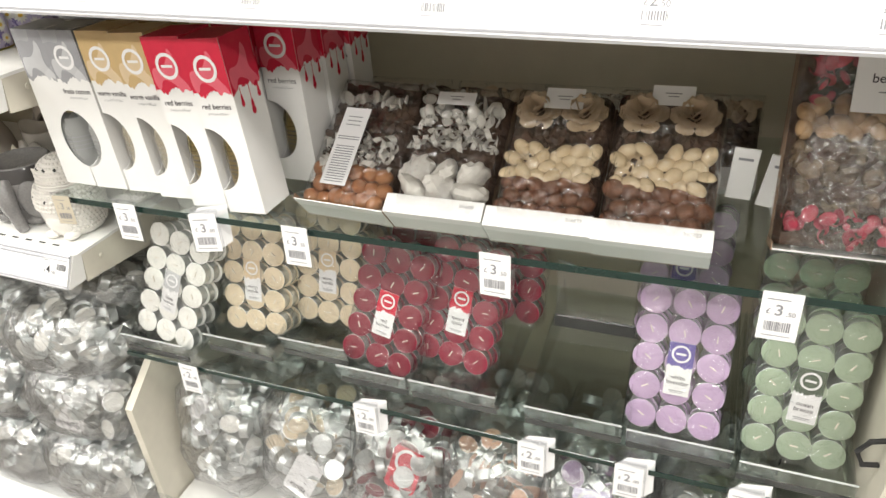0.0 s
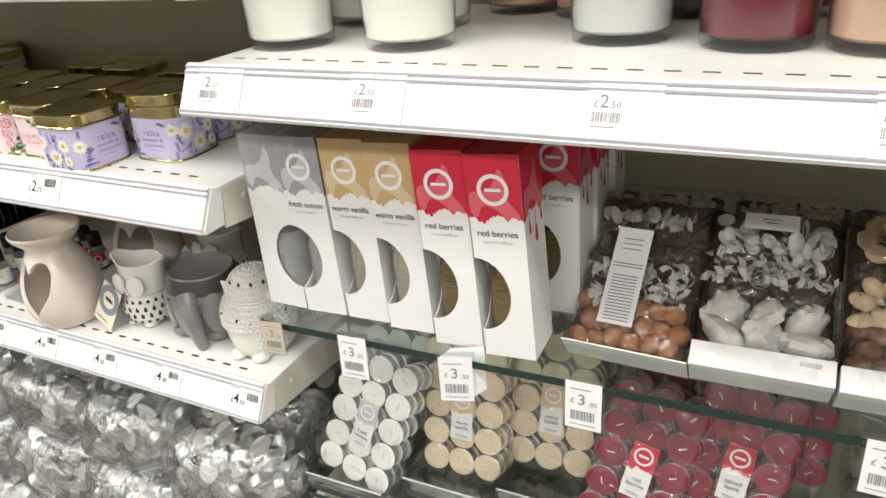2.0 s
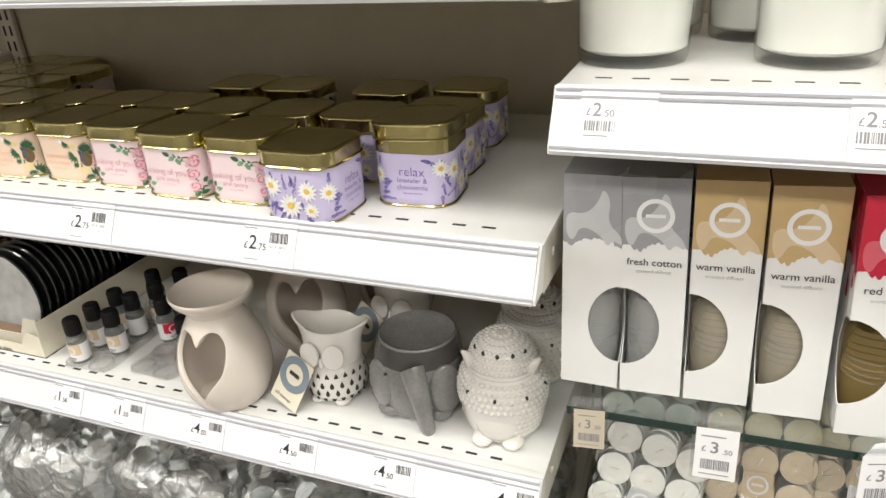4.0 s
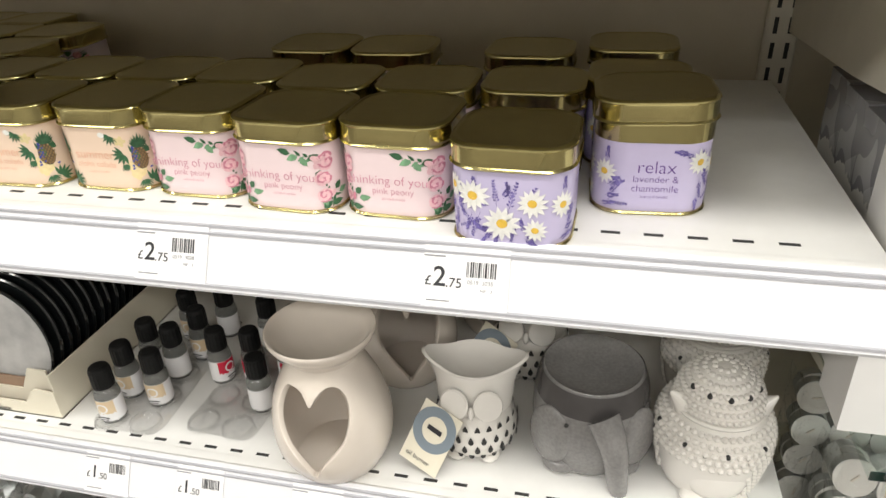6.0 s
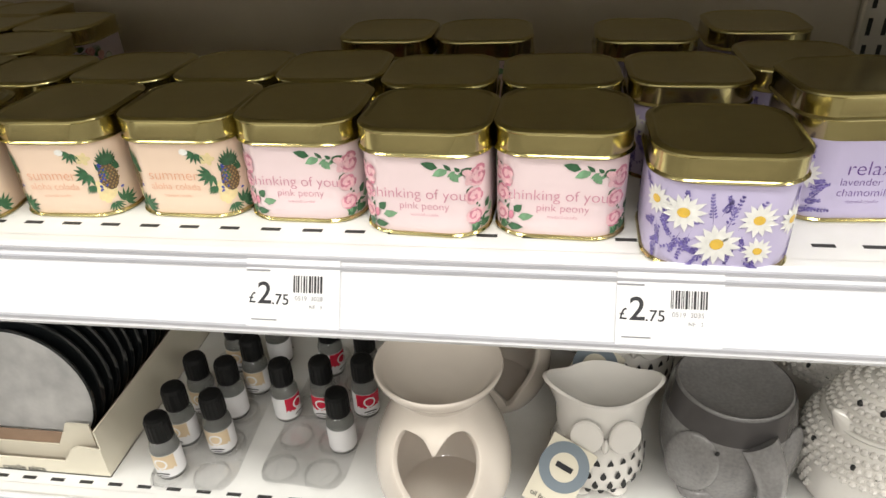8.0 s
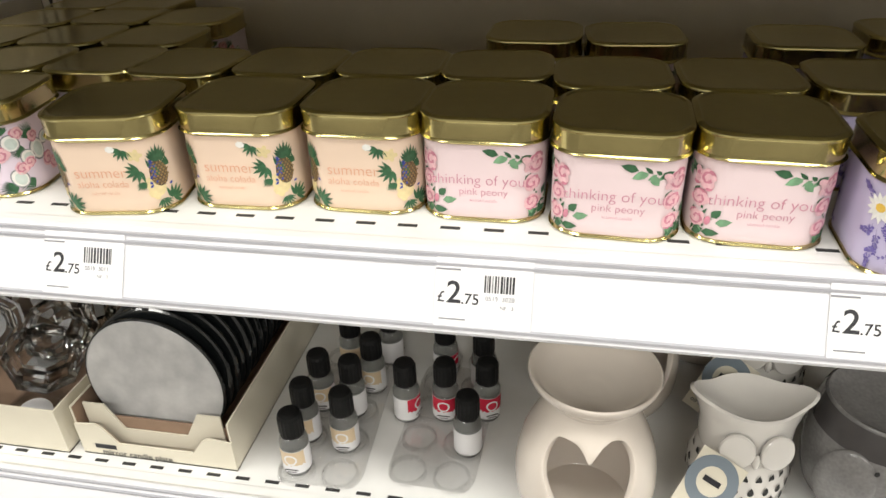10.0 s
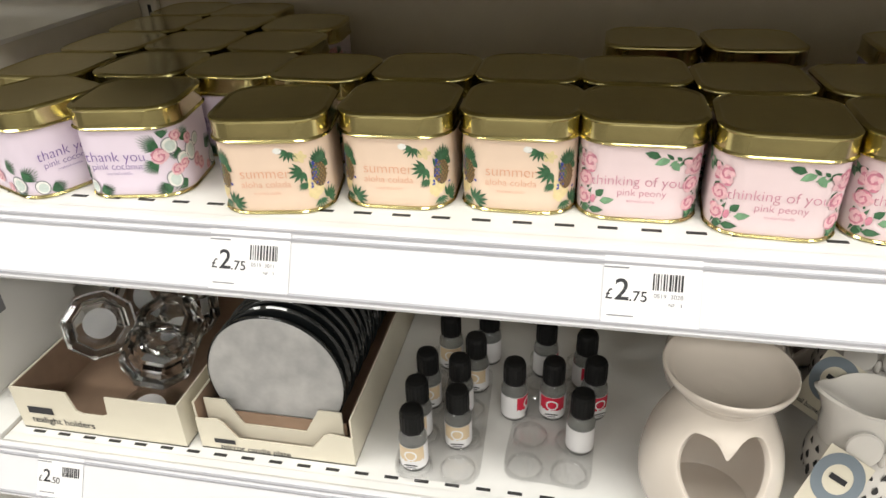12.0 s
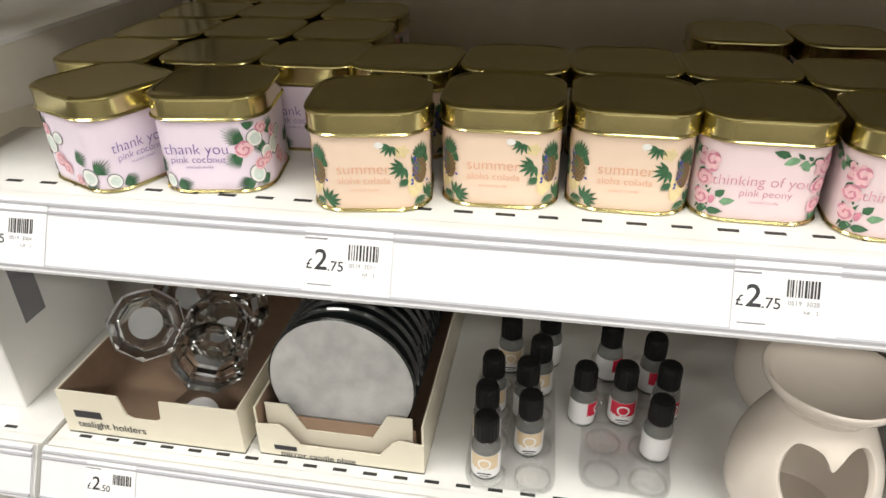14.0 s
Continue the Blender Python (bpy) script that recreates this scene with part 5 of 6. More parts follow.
# ---- price tickets hanging from the glass edges ----
def glass_ticket(x, y, z, big, small, turn=0, tan=False, stack=False):
    o = thing("price_ticket", "tan paper price ticket clipped to a shelf edge" if tan else "white price ticket clipped to a glass shelf edge", "price ticket", pose(x, y, z, -4, 0, turn), group="clipped tickets")
    pap = M_tanpaper if tan else M_paper
    part("clip", box(-0.020, 0.020, -0.002, 0.018, 0.004, 0.0055), M_acryl, o, "clear plastic clip")
    part("holder", box(-0.0205, 0.0205, -0.0026, -0.0014, -0.052, 0.008), M_acryl, o, "clear plastic holder")
    part("card", box(-0.0175, 0.0175, -0.0034, -0.0028, -0.050, 0.002), pap, o)
    if stack:
        for k in range(1, 6):
            part("spare_card", box(-0.0175, 0.0175, -0.0036, -0.0030, -0.046, 0.002), pap, o, at=pose(0.0022 * k, 0.0022 * k, 0.001 * k, -1.5 * k, 0, 2 * k))
    m = pose(0, -0.0037, 0)
    lettering("£", 0.0080, o, M_greyink, m @ pose(-0.0105, 0, -0.019))
    lettering(big, 0.0165, o, M_greyink, m @ pose(-0.0015, 0, -0.0175))
    lettering("." + small, 0.0070, o, M_greyink, m @ pose(0.0090, 0, -0.0205))
    barcode(o, -0.012, -0.040, 0.024, 0.0105, m, int(x * 977), M_greyink)
    bars([(-0.013, 0.007, -0.006, -0.005), (-0.013, 0.012, -0.0455, -0.0447)], o, M_greyink, m)
    return o


for x, turn, st in ((0.154, 2, False), (0.278, 16, True), (0.412, 0, False), (0.659, -2, False), (0.936, 0, False)):
    glass_ticket(x, 0.0155, Z_GLASS + 0.003, "3", "50", turn, False, st)
glass_ticket(0.044, 0.014, Z_GLASS + 0.003, "3", "50", 6, True, False).scale = (0.8, 0.8, 0.8)
settle(ON_GLASS, before)
before = set(scene.objects)
for x in (0.151, 0.458, 0.698, 0.822, 0.953):
    glass_ticket(x, 0.0375, Z_LOW + 0.003, "2", "00", 0, False, x > 0.4)
settle(ON_LOW, before)


# ---- jar candles on the white shelf ----
def jar_candle(x, y, wax, label, base_dark, at=None):
    o = thing("jar_candle", label, "jar candle", pose(x, y, Z_JAR), group="jar candles")
    r = 0.0435
    part("glass", lathe([(0, 0), (r - 0.006, 0), (r - 0.002, 0.0015), (r - 0.0008, 0.005), (r + 0.0012, 0.040), (r + 0.003, 0.100), (r + 0.0015, 0.1005), (r - 0.0012, 0.0120), (r - 0.006, 0.0090), (0, 0.0085)], 48), M_smoke if base_dark else M_jarglass, o, "clear glass jar with a thick base", smooth=True)
    part("wax", lathe([(0, 0.0092), (r - 0.0072, 0.0094), (r - 0.0022, 0.0125), (r + 0.0004, 0.085), (0, 0.086)], 48), wax, o, smooth=True)
    part("wick", lathe([(0.0008, 0.086), (0.0008, 0.096), (0, 0.097)], 8), M_wick, o)
    return o


M_jarglass = film("jar_glass", tint=(0.985, 0.99, 0.985), gloss=0.05, rough=0.02, wrinkle=2.0, depth=0.0)
M_smoke = film("smoked_jar_glass", tint=(0.90, 0.91, 0.91), gloss=0.05, rough=0.02, wrinkle=2.0, depth=0.0)
W, D = "white jar candle in clear glass on a white shelf", "white jar candle in smoked glass on a white shelf"
P_JAR, R_JAR = "peach jar candle in clear glass", "dark red jar candle in smoked glass"
for x, y, wax, lab, dark in ((0.046, 0.122, M_wwhite, W, False), (0.178, 0.128, M_wwhite, W, False), (0.364, 0.174, M_wwhite, D, True), (0.474, 0.156, M_wwine, R_JAR, True), (0.566, 0.148, M_wpeach, P_JAR, True), (0.660, 0.155, M_wpeach, P_JAR, True), (0.755, 0.155, M_wgrn, "sage green jar candle in clear glass", False), (0.850, 0.155, M_wpeach, P_JAR, True), (0.052, 0.262, M_wwhite, W, False), (0.143, 0.245, M_wwhite, W, False), (0.214, 0.352, M_wpeach, P_JAR, True), (0.304, 0.322, M_wpeach, P_JAR, True), (0.400, 0.318, M_dglaze, "dark jar candle in smoked glass", True), (0.495, 0.318, M_wwine, R_JAR, True)):
    jar_candle(x, y, wax, lab, dark)


# ---- packs of scented tealights in clear trays ----
def tealight_mesh(wax, name):
    """A wax-filled metal cup that faces -y, wick and all."""
    me = bpy.data.meshes.new(name)
    bm = bmesh.new()
    m = pose(0, 0, 0, 90)
    lathe([(0, -0.0150), (0.0178, -0.0150), (0.0189, -0.001), (0.0193, 0.0), (0.0190, 0.0003)], 24, bm, m)
    for f in bm.faces:
        f.material_index = 0
    n0 = len(bm.faces)
    lathe([(0.0190, 0.0003), (0.0182, 0.0008), (0.008, 0.0003), (0.003, 0.0001), (0, 0.0001)], 24, bm, m)
    bm.faces.ensure_lookup_table()
    for f in bm.faces[n0:]:
        f.material_index = 1
    n1 = len(bm.faces)
    box(-0.0007, 0.0007, -0.0016, -0.0002, -0.0045, 0.0045, 0, bm)
    bm.faces.ensure_lookup_table()
    for f in bm.faces[n1:]:
        f.material_index = 2
    for f in bm.faces[:n1]:
        f.smooth = True
    bm.to_mesh(me)
    bm.free()
    me.set_sharp_from_angle(angle=radians(40))
    for mt in (M_alu, wax, M_wick):
        me.materials.append(mt)
    return me


TL = {}


def tealight_pack(x, y, z, wax, lab, title, tilt, turn=0.0, roll=0.0, rows=5, layers=3, colour="", seed=1):
    o = thing("tealight_pack", "film-wrapped pack of %s scented tealights in a clear tray" % colour, "tealight pack", pose(x, y, z) @ pose(0, 0, 0, -tilt, 0, turn) @ pose(0, 0, 0, 0, roll, 0), group="tealight packs")
    key = wax.name
    if key not in TL:
        TL[key] = tealight_mesh(wax, "tealight")
    rnd = random.Random(seed)
    P = 0.0385
    for ly in range(layers):
        for r in range(rows):
            for c in range(3):
                t = new("tealight", TL[key])
                t.parent = o
                t.matrix_basis = pose((c - 1) * P + rnd.uniform(-0.001, 0.001) + 0.002 * ly, 0.0175 * ly + rnd.uniform(-0.001, 0.001), r * P + rnd.uniform(-0.001, 0.001), rnd.uniform(-3, 3), 0, rnd.uniform(-3, 3)) @ pose(0, 0, 0, 0, rnd.uniform(0, 180), 0)
    w, h = 1.5 * P + 0.002, rows * P
    if lab:
        m = pose(0.0, -0.0032, 1.78 * P)
        part("label", box(-0.0155, 0.0155, -0.0003, 0.0003, -0.034, 0.036), M_paper, o, "white paper label", at=m)
        part("label_patch", flat_poly(drip_edge(0.031, 0.036, 0.004, 0.003, seed)), lab, o, "coloured label patch", at=m @ pose(-0.0155, -0.0005, 0))
        part("label_ring", ring_bm(0.0115, 0.0088), M_paper, o, at=m @ pose(0, -0.0008, 0.021))
        bars([(-0.006, 0.006, 0.0195, 0.0225)], o, M_paper, m @ pose(0, -0.0008, 0), "maker_mark")
        for k, line in enumerate(title):
            lettering(line, 0.0078, o, M_tdark, m @ pose(0, -0.0006, -0.010 - 0.0072 * k))
        bars([(-0.009, 0.009, -0.0285, -0.0275), (-0.007, 0.007, -0.0305, -0.0298)], o, M_greyink, m @ pose(0, -0.0004, 0))
    bm = bmesh.new()
    nx, nz = 14, 22
    g = [[bm.verts.new((-w + 2 * w * i / nx, -0.0052 - 0.0026 * noise.noise(Vector((i * 0.8, j * 0.55, seed))) + (0.016 if i in (0, nx) else 0), -0.5 * P - 0.003 + (h + 0.006) * j / nz)) for i in range(nx + 1)] for j in range(nz + 1)]
    for j in range(nz):
        for i in range(nx):
            bm.faces.new((g[j][i], g[j][i + 1], g[j + 1][i + 1], g[j + 1][i])).smooth = True
    dz = 0.018 * layers
    for i0 in (0, nx):
        for j in range(nz):
            a, b = g[j][i0], g[j + 1][i0]
            c, d = bm.verts.new(b.co + Vector((0, dz - 0.01, 0))), bm.verts.new(a.co + Vector((0, dz - 0.01, 0)))
            bm.faces.new((a, b, c, d))
    part("film_wrap", bm, M_film, o, "clear shrink film")
    return o


before = set(scene.objects)
tealight_pack(0.074, 0.084, 0.834, M_wwhite, M_cgreyl, ("fresh", "cotton"), 18, 0, 14, colour="white", seed=1)
tealight_pack(0.217, 0.136, 0.844, M_wvan, M_ctanl, ("warm", "vanilla"), 15, 0, 0, colour="vanilla", seed=2)
tealight_pack(0.328, 0.180, 0.850, M_wvan, M_ctanl, ("warm", "vanilla"), 15, 0, 1, colour="vanilla", seed=3)
tealight_pack(0.440, 0.120, 0.835, M_wred, M_cred, ("red", "berries"), 19, 0, 11, colour="red", seed=4)
tealight_pack(0.548, 0.150, 0.838, M_wred2, M_cred, ("spiced", "apple"), 19, 0, 8, colour="dark pink", seed=5)
tealight_pack(0.862, 0.110, 0.836, M_wpur, M_lav, ("white", "lavender"), 20, 0, 1, colour="lilac", seed=6)
tealight_pack(0.853, 0.250, 0.878, M_wpur, M_lav, ("white", "lavender"), 12, 0, 0, colour="lilac", seed=7)
tealight_pack(1.002, 0.105, 0.838, M_wgrn, M_olive, ("ocean", "breeze"), 14, 0, 3, colour="sage green", seed=8)
tealight_pack(0.219, 0.215, 0.850, M_wvan, None, (), 10, 0, 0, colour="vanilla", seed=9, layers=2)
tealight_pack(0.338, 0.260, 0.870, M_wvan, None, (), 10, 0, 0, colour="vanilla", seed=10, layers=2)
tealight_pack(0.086, 0.195, 0.850, M_wwhite, None, (), 10, 0, 4, colour="white", seed=11, layers=2)
tealight_pack(0.480, 0.225, 0.860, M_wred, None, (), 10, 0, 2, colour="red", seed=12, layers=2)
tealight_pack(0.600, 0.245, 0.865, M_wred2, M_cred, ("red", "berries"), 10, 0, 2, colour="red", seed=13, layers=2)
tealight_pack(1.000, 0.195, 0.860, M_wgrn, None, (), 10, 0, 1, colour="sage green", seed=14, layers=2)


def display_tray(x0, x1, y0, turn=0):
    o = thing("display_tray", "clear acrylic display tray with a low front lip", "display tray", pose((x0 + x1) / 2, y0, Z_LOW + 0.0005, 0, 0, turn), group="display trays")
    w = (x1 - x0) / 2
    part("base", box(-w, w, 0.0, 0.26, 0, 0.0025), M_acryl, o)
    part("front_lip", prism([(0.0, 0.0026), (0.003, 0.0026), (-0.007, 0.036), (-0.010, 0.036)], "x", -w, w), M_acryl, o)
    part("lip_edge", prism([(-0.0073, 0.0361), (-0.0100, 0.0361), (-0.0101, 0.0368), (-0.0073, 0.0368)], "x", -w, w), M_edgeclear, o, "bright polished lip edge")
    # shade below the lip, painted as a dark strip on the clear tray
    part("fold_shade", box(-w, w, -0.0022, -0.0002, 0.0, 0.009), M_shadestrip, o, "dark strip painted as the shade along the front fold")
    for s in (-1, 1):
        xs = -w if s < 0 else w - 0.002
        part("side", prism([(0.0032, 0.0026), (-0.004, 0.030), (0.020, 0.034), (0.24, 0.075), (0.258, 0.0026)], "x", xs, xs + 0.002), M_acryl, o)
    return o


M_edgeclear = mat("polished_acrylic_edge", (0.55, 0.57, 0.57), 0.15, var=0.05, coat=0.5)
# dark colour for the painted tray shade and divider reflection
M_shadestrip = mat("painted_shade_and_reflection", (0.07, 0.07, 0.068), 0.2, var=0.1, coat=0.5)
for a, b, y in ((0.026, 0.146, 0.048), (0.158, 0.276, 0.085), (0.282, 0.396, 0.110), (0.400, 0.508, 0.078), (0.514, 0.640, 0.078), (0.680, 0.806, 0.075), (0.812, 0.936, 0.072), (0.942, 1.064, 0.060)):
    display_tray(a, b, y)
bk = thing("divider_sheet", "smoky clear acrylic divider with a notched top", "acrylic divider", pose(0.742, 0.250, Z_LOW + 0.004, -6, 0, 0))
part("sheet", prism([(-0.062, 0), (0.062, 0), (0.062, 0.132), (0.040, 0.132), (0.032, 0.124), (-0.032, 0.122), (-0.040, 0.132), (-0.062, 0.136)], "y", 0, 0.0025), M_acryl, bk)
part("sheet_edge", prism([(-0.062, 0.136), (-0.040, 0.132), (-0.032, 0.122), (0.032, 0.124), (0.040, 0.132), (0.062, 0.132), (0.062, 0.1335), (0.039, 0.1335), (0.031, 0.1255), (-0.031, 0.1235), (-0.039, 0.1335), (-0.062, 0.1375)], "y", -0.0002, 0.0027), M_edgeclear, bk)
# a dark reflection low on the sheet, drawn as a coloured strip
part("reflection_strip", box(-0.062, 0.062, -0.006, -0.001, 0.030, 0.048), M_shadestrip, bk, "dark strip painted as a reflection")


settle(ON_LOW, before)


# ---- bags of tealights ----
def bag(x, y, z, w, d, h, wax, label, seed, m=None, count=None, tag=None, spread=0.85):
    o = thing("tealight_bag", label, "tealight bag", pose(x, y, z) @ (m or Matrix()), group="tealight bags")
    rnd = random.Random(seed)
    n = int((count or w * d * h / (0.038 ** 3) * 1.25) * 1.25)
    bm = bmesh.new()
    for k in range(n):
        for _ in range(8):
            p = Vector((rnd.uniform(-1, 1), rnd.uniform(-1, 1), rnd.uniform(-1, 1)))
            if abs(p.x) ** 3 + abs(p.y) ** 3 + abs(p.z) ** 3 < 1:
                break
        q = Euler((rnd.uniform(0, 6.28), rnd.uniform(0, 6.28), rnd.uniform(0, 6.28))).to_matrix().to_4x4()
        mm = Matrix.Translation((p.x * w / 2 * spread, p.y * d / 2 * spread, h / 2 + p.z * h / 2 * spread)) @ q @ Matrix.Scale(0.90, 4)
        n0 = len(bm.faces)
        lathe([(0, -0.008), (0.0176, -0.008), (0.0188, 0.006), (0.0192, 0.0068), (0.0180, 0.0072)], 14, bm, mm)
        bm.faces.ensure_lookup_table()
        for f in bm.faces[n0:]:
            f.material_index, f.smooth = 0, True
        n1 = len(bm.faces)
        lathe([(0.0180, 0.0072), (0.003, 0.0066), (0, 0.0066)], 14, bm, mm)
        bm.faces.ensure_lookup_table()
        for f in bm.faces[n1:]:
            f.material_index = 1
    tagged(part("loose_tealight", bm, [M_alu, wax], o, "loose metal-cased tealights"), kind="stuff")
    bm = bmesh.new()
    u, v = 28, 18
    blob(bm, (0, 0, h / 2), (w / 2 * 1.02, d / 2 * 1.02, h / 2 * 1.02), None, u, v)
    for vt in bm.verts:
        c = vt.co - Vector((0, 0, h / 2))
        k = (abs(c.x / (w / 2)) ** 4 + abs(c.y / (d / 2)) ** 4 + abs(c.z / (h / 2)) ** 4) ** 0.25
        c = c / max(k, 0.2)
        c *= 1.02 + 0.07 * noise.noise(c * 26 + Vector((seed, 0, 0))) + 0.05 * noise.noise(c * 60)
        vt.co = c + Vector((0, 0, h / 2))
    bmesh.ops.delete(bm, geom=[f for f in bm.faces if f.calc_center_median().y > 0.3 * d], context="FACES")
    part("film_bag", bm, M_filmbag, o, "crinkled clear plastic bag")
    if tag:
        m2 = pose(tag[0], tag[1], tag[2], tag[3], tag[4], tag[5])
        part("bag_label", rr_loft([(0.025, 0.006, 0.0), (0.025, 0.006, 0.0006)]), tag[6], o, "printed bag label", at=m2 @ pose(0, 0, 0, 90) @ Matrix.Diagonal((1, 1.3, 1, 1)))
        part("bag_ring", ring_bm(0.019, 0.0145), M_paper, o, at=m2 @ pose(0, -0.0016, 0.012))
        lettering(tag[7], 0.012, o, M_tdark, m2 @ pose(0, -0.0012, -0.020))
    return o


BL = "clear bag of white tealights in metal cups"
rb = random.Random(21)
k = 0
for layer, (y, z, n, w, d, h) in enumerate(((0.075, 0.516, 5, 0.20, 0.19, 0.15), (0.085, 0.660, 5, 0.20, 0.19, 0.14), (0.115, 0.792, 5, 0.20, 0.20, 0.12), (0.300, 0.520, 5, 0.20, 0.20, 0.18), (0.300, 0.695, 5, 0.20, 0.20, 0.17))):
    for i in range(n):
        k += 1
        lab = None
        if layer == 1 and i % 2 == 0:
            lab = (0.0, -0.086, 0.07, -14, rb.uniform(-20, 20), 0, M_paper, "tealights")
        bag(-0.890 + 0.193 * i + rb.uniform(-0.006, 0.006), y + rb.uniform(-0.010, 0.010), z, w, d, h, M_wwhite, BL, k, pose(0, 0, 0, 0, rb.uniform(-3, 3), rb.uniform(-8, 8)), None, lab, 0.9)
# loose-looking top of the heap
for i in range(5):
    k += 1
    bag(-0.88 + 0.19 * i, 0.20, 0.865, 0.19, 0.22, 0.075, M_wwhite, BL, k + 40, None, 42)
for x, y, z, w, d, h, wax, lab, tg in ((0.097, 0.110, 0.590, 0.165, 0.14, 0.215, M_wwhite, "clear bag of white scented tealights", (-0.02, -0.056, 0.150, -20, -25, 0, M_cgreyl, "cotton")), (0.263, 0.120, 0.605, 0.170, 0.15, 0.200, M_wvan, "clear bag of vanilla scented tealights", (0.01, -0.064, 0.075, -20, 22, 0, M_paper, "vanilla")), (0.420, 0.120, 0.605, 0.150, 0.14, 0.200, M_wred, "clear bag of red scented tealights", (0.02, -0.052, 0.130, -20, 10, 0, M_cred, "berries")), (0.567, 0.125, 0.605, 0.150, 0.14, 0.195, M_wpeach, "clear bag of peach scented tealights", None), (0.715, 0.125, 0.605, 0.150, 0.14, 0.195, M_wpur, "clear bag of lilac scented tealights", (0.0, -0.056, 0.140, -20, -10, 0, M_lilac, "lavender")), (0.872, 0.125, 0.605, 0.160, 0.14, 0.195, M_wgrn, "clear bag of green scented tealights", None)):
    k += 1
    bag(x, y, z - 0.044, w, d, h, wax, lab, k + 70, pose(0, 0, 0, -12, 0, rb.uniform(-6, 6)), None, tg)
for i in range(6):
    k += 1
    bag(0.09 + 0.157 * i, 0.30, 0.516, 0.165, 0.19, 0.20, M_wwhite, "clear bag of white scented tealights", k + 90)


# ---- film-covered packs of potpourri ----
def lump(bm, c, r, rnd, rough=0.25, mi=0, sub=(10, 7)):
    n0 = len(bm.verts)
    blob(bm, c, (r[0], r[1], r[2]), Euler((rnd.uniform(0, 6), rnd.uniform(0, 6), rnd.uniform(0, 6))).to_matrix().to_4x4(), *sub)
    bm.verts.ensure_lookup_table()
    cc = Vector(c)
    s = Vector((rnd.random() * 50, rnd.random() * 50, 0))
    for v in bm.verts[n0:]:
        d = v.co - cc
        v.co = cc + d * (1 + rough * noise.noise(d * 140 + s))
    return bm


def cup_shell(bm, c, r, q, depth=0.55):
    """A curled half shell, hollow side along its own z."""
    rows = []
    for j in range(5):
        t = 0.15 + 1.35 * j / 4
        rows.append([bm.verts.new(Vector(c) + q @ Vector((r * math.sin(t) * math.cos(a), 0.72 * r * math.sin(t) * math.sin(a), -r * depth * math.cos(t)))) for a in (k * math.tau / 12 for k in range(12))])
    for A, B in zip(rows, rows[1:]):
        for k in range(12):
            bm.faces.new((A[k], A[(k + 1) % 12], B[(k + 1) % 12], B[k])).smooth = True
    bm.faces.new(rows[0][::-1])


def wood_rose(bm, c, r, rnd, q):
    for ring, (n, rad, lift, tilt) in enumerate(((6, 0.80, 0.0, 0.30), (5, 0.55, 0.25, 0.70), (4, 0.34, 0.5, 1.0), (3, 0.14, 0.65, 1.25))):
        for k in range(n):
            a = k * math.tau / n + ring * 0.45 + rnd.uniform(-0.1, 0.1)
            L, Wd = r * 0.66, r * 0.40
            ca, sa = math.cos(a), math.sin(a)
            grid = []
            for i in range(4):
                u = i / 3
                row = []
                for j in range(5):
                    v = (j / 4 - 0.5) * 2
                    wd = Wd * math.sin(0.35 + u * 2.2) * v
                    rr = rad * r * 0.42 + L * u * math.cos(tilt)
                    z = lift * r * 0.5 + L * u * math.sin(tilt) + 0.10 * r * v * v
                    row.append(bm.verts.new(Vector(c) + q @ Vector((rr * ca - wd * sa, rr * sa + wd * ca, z))))
                grid.append(row)
            for i in range(3):
                for j in range(4):
                    bm.faces.new((grid[i][j], grid[i][j + 1], grid[i + 1][j + 1], grid[i + 1][j])).smooth = True


def curl(bm, c, rnd, r=0.009):
    """A small twisted strip of dried peel."""
    q = Euler((rnd.uniform(0, 6), rnd.uniform(0, 6), rnd.uniform(0, 6))).to_matrix()
    rows = []
    for k in range(8):
        a = k * 0.75
        rows.append([bm.verts.new(Vector(c) + q @ Vector((r * math.cos(a), r * math.sin(a), 0.0018 * k + s * 0.0035))) for s in (-1, 1)])
    for A, B in zip(rows, rows[1:]):
        bm.faces.new((A[0], A[1], B[1], B[0])).smooth = True


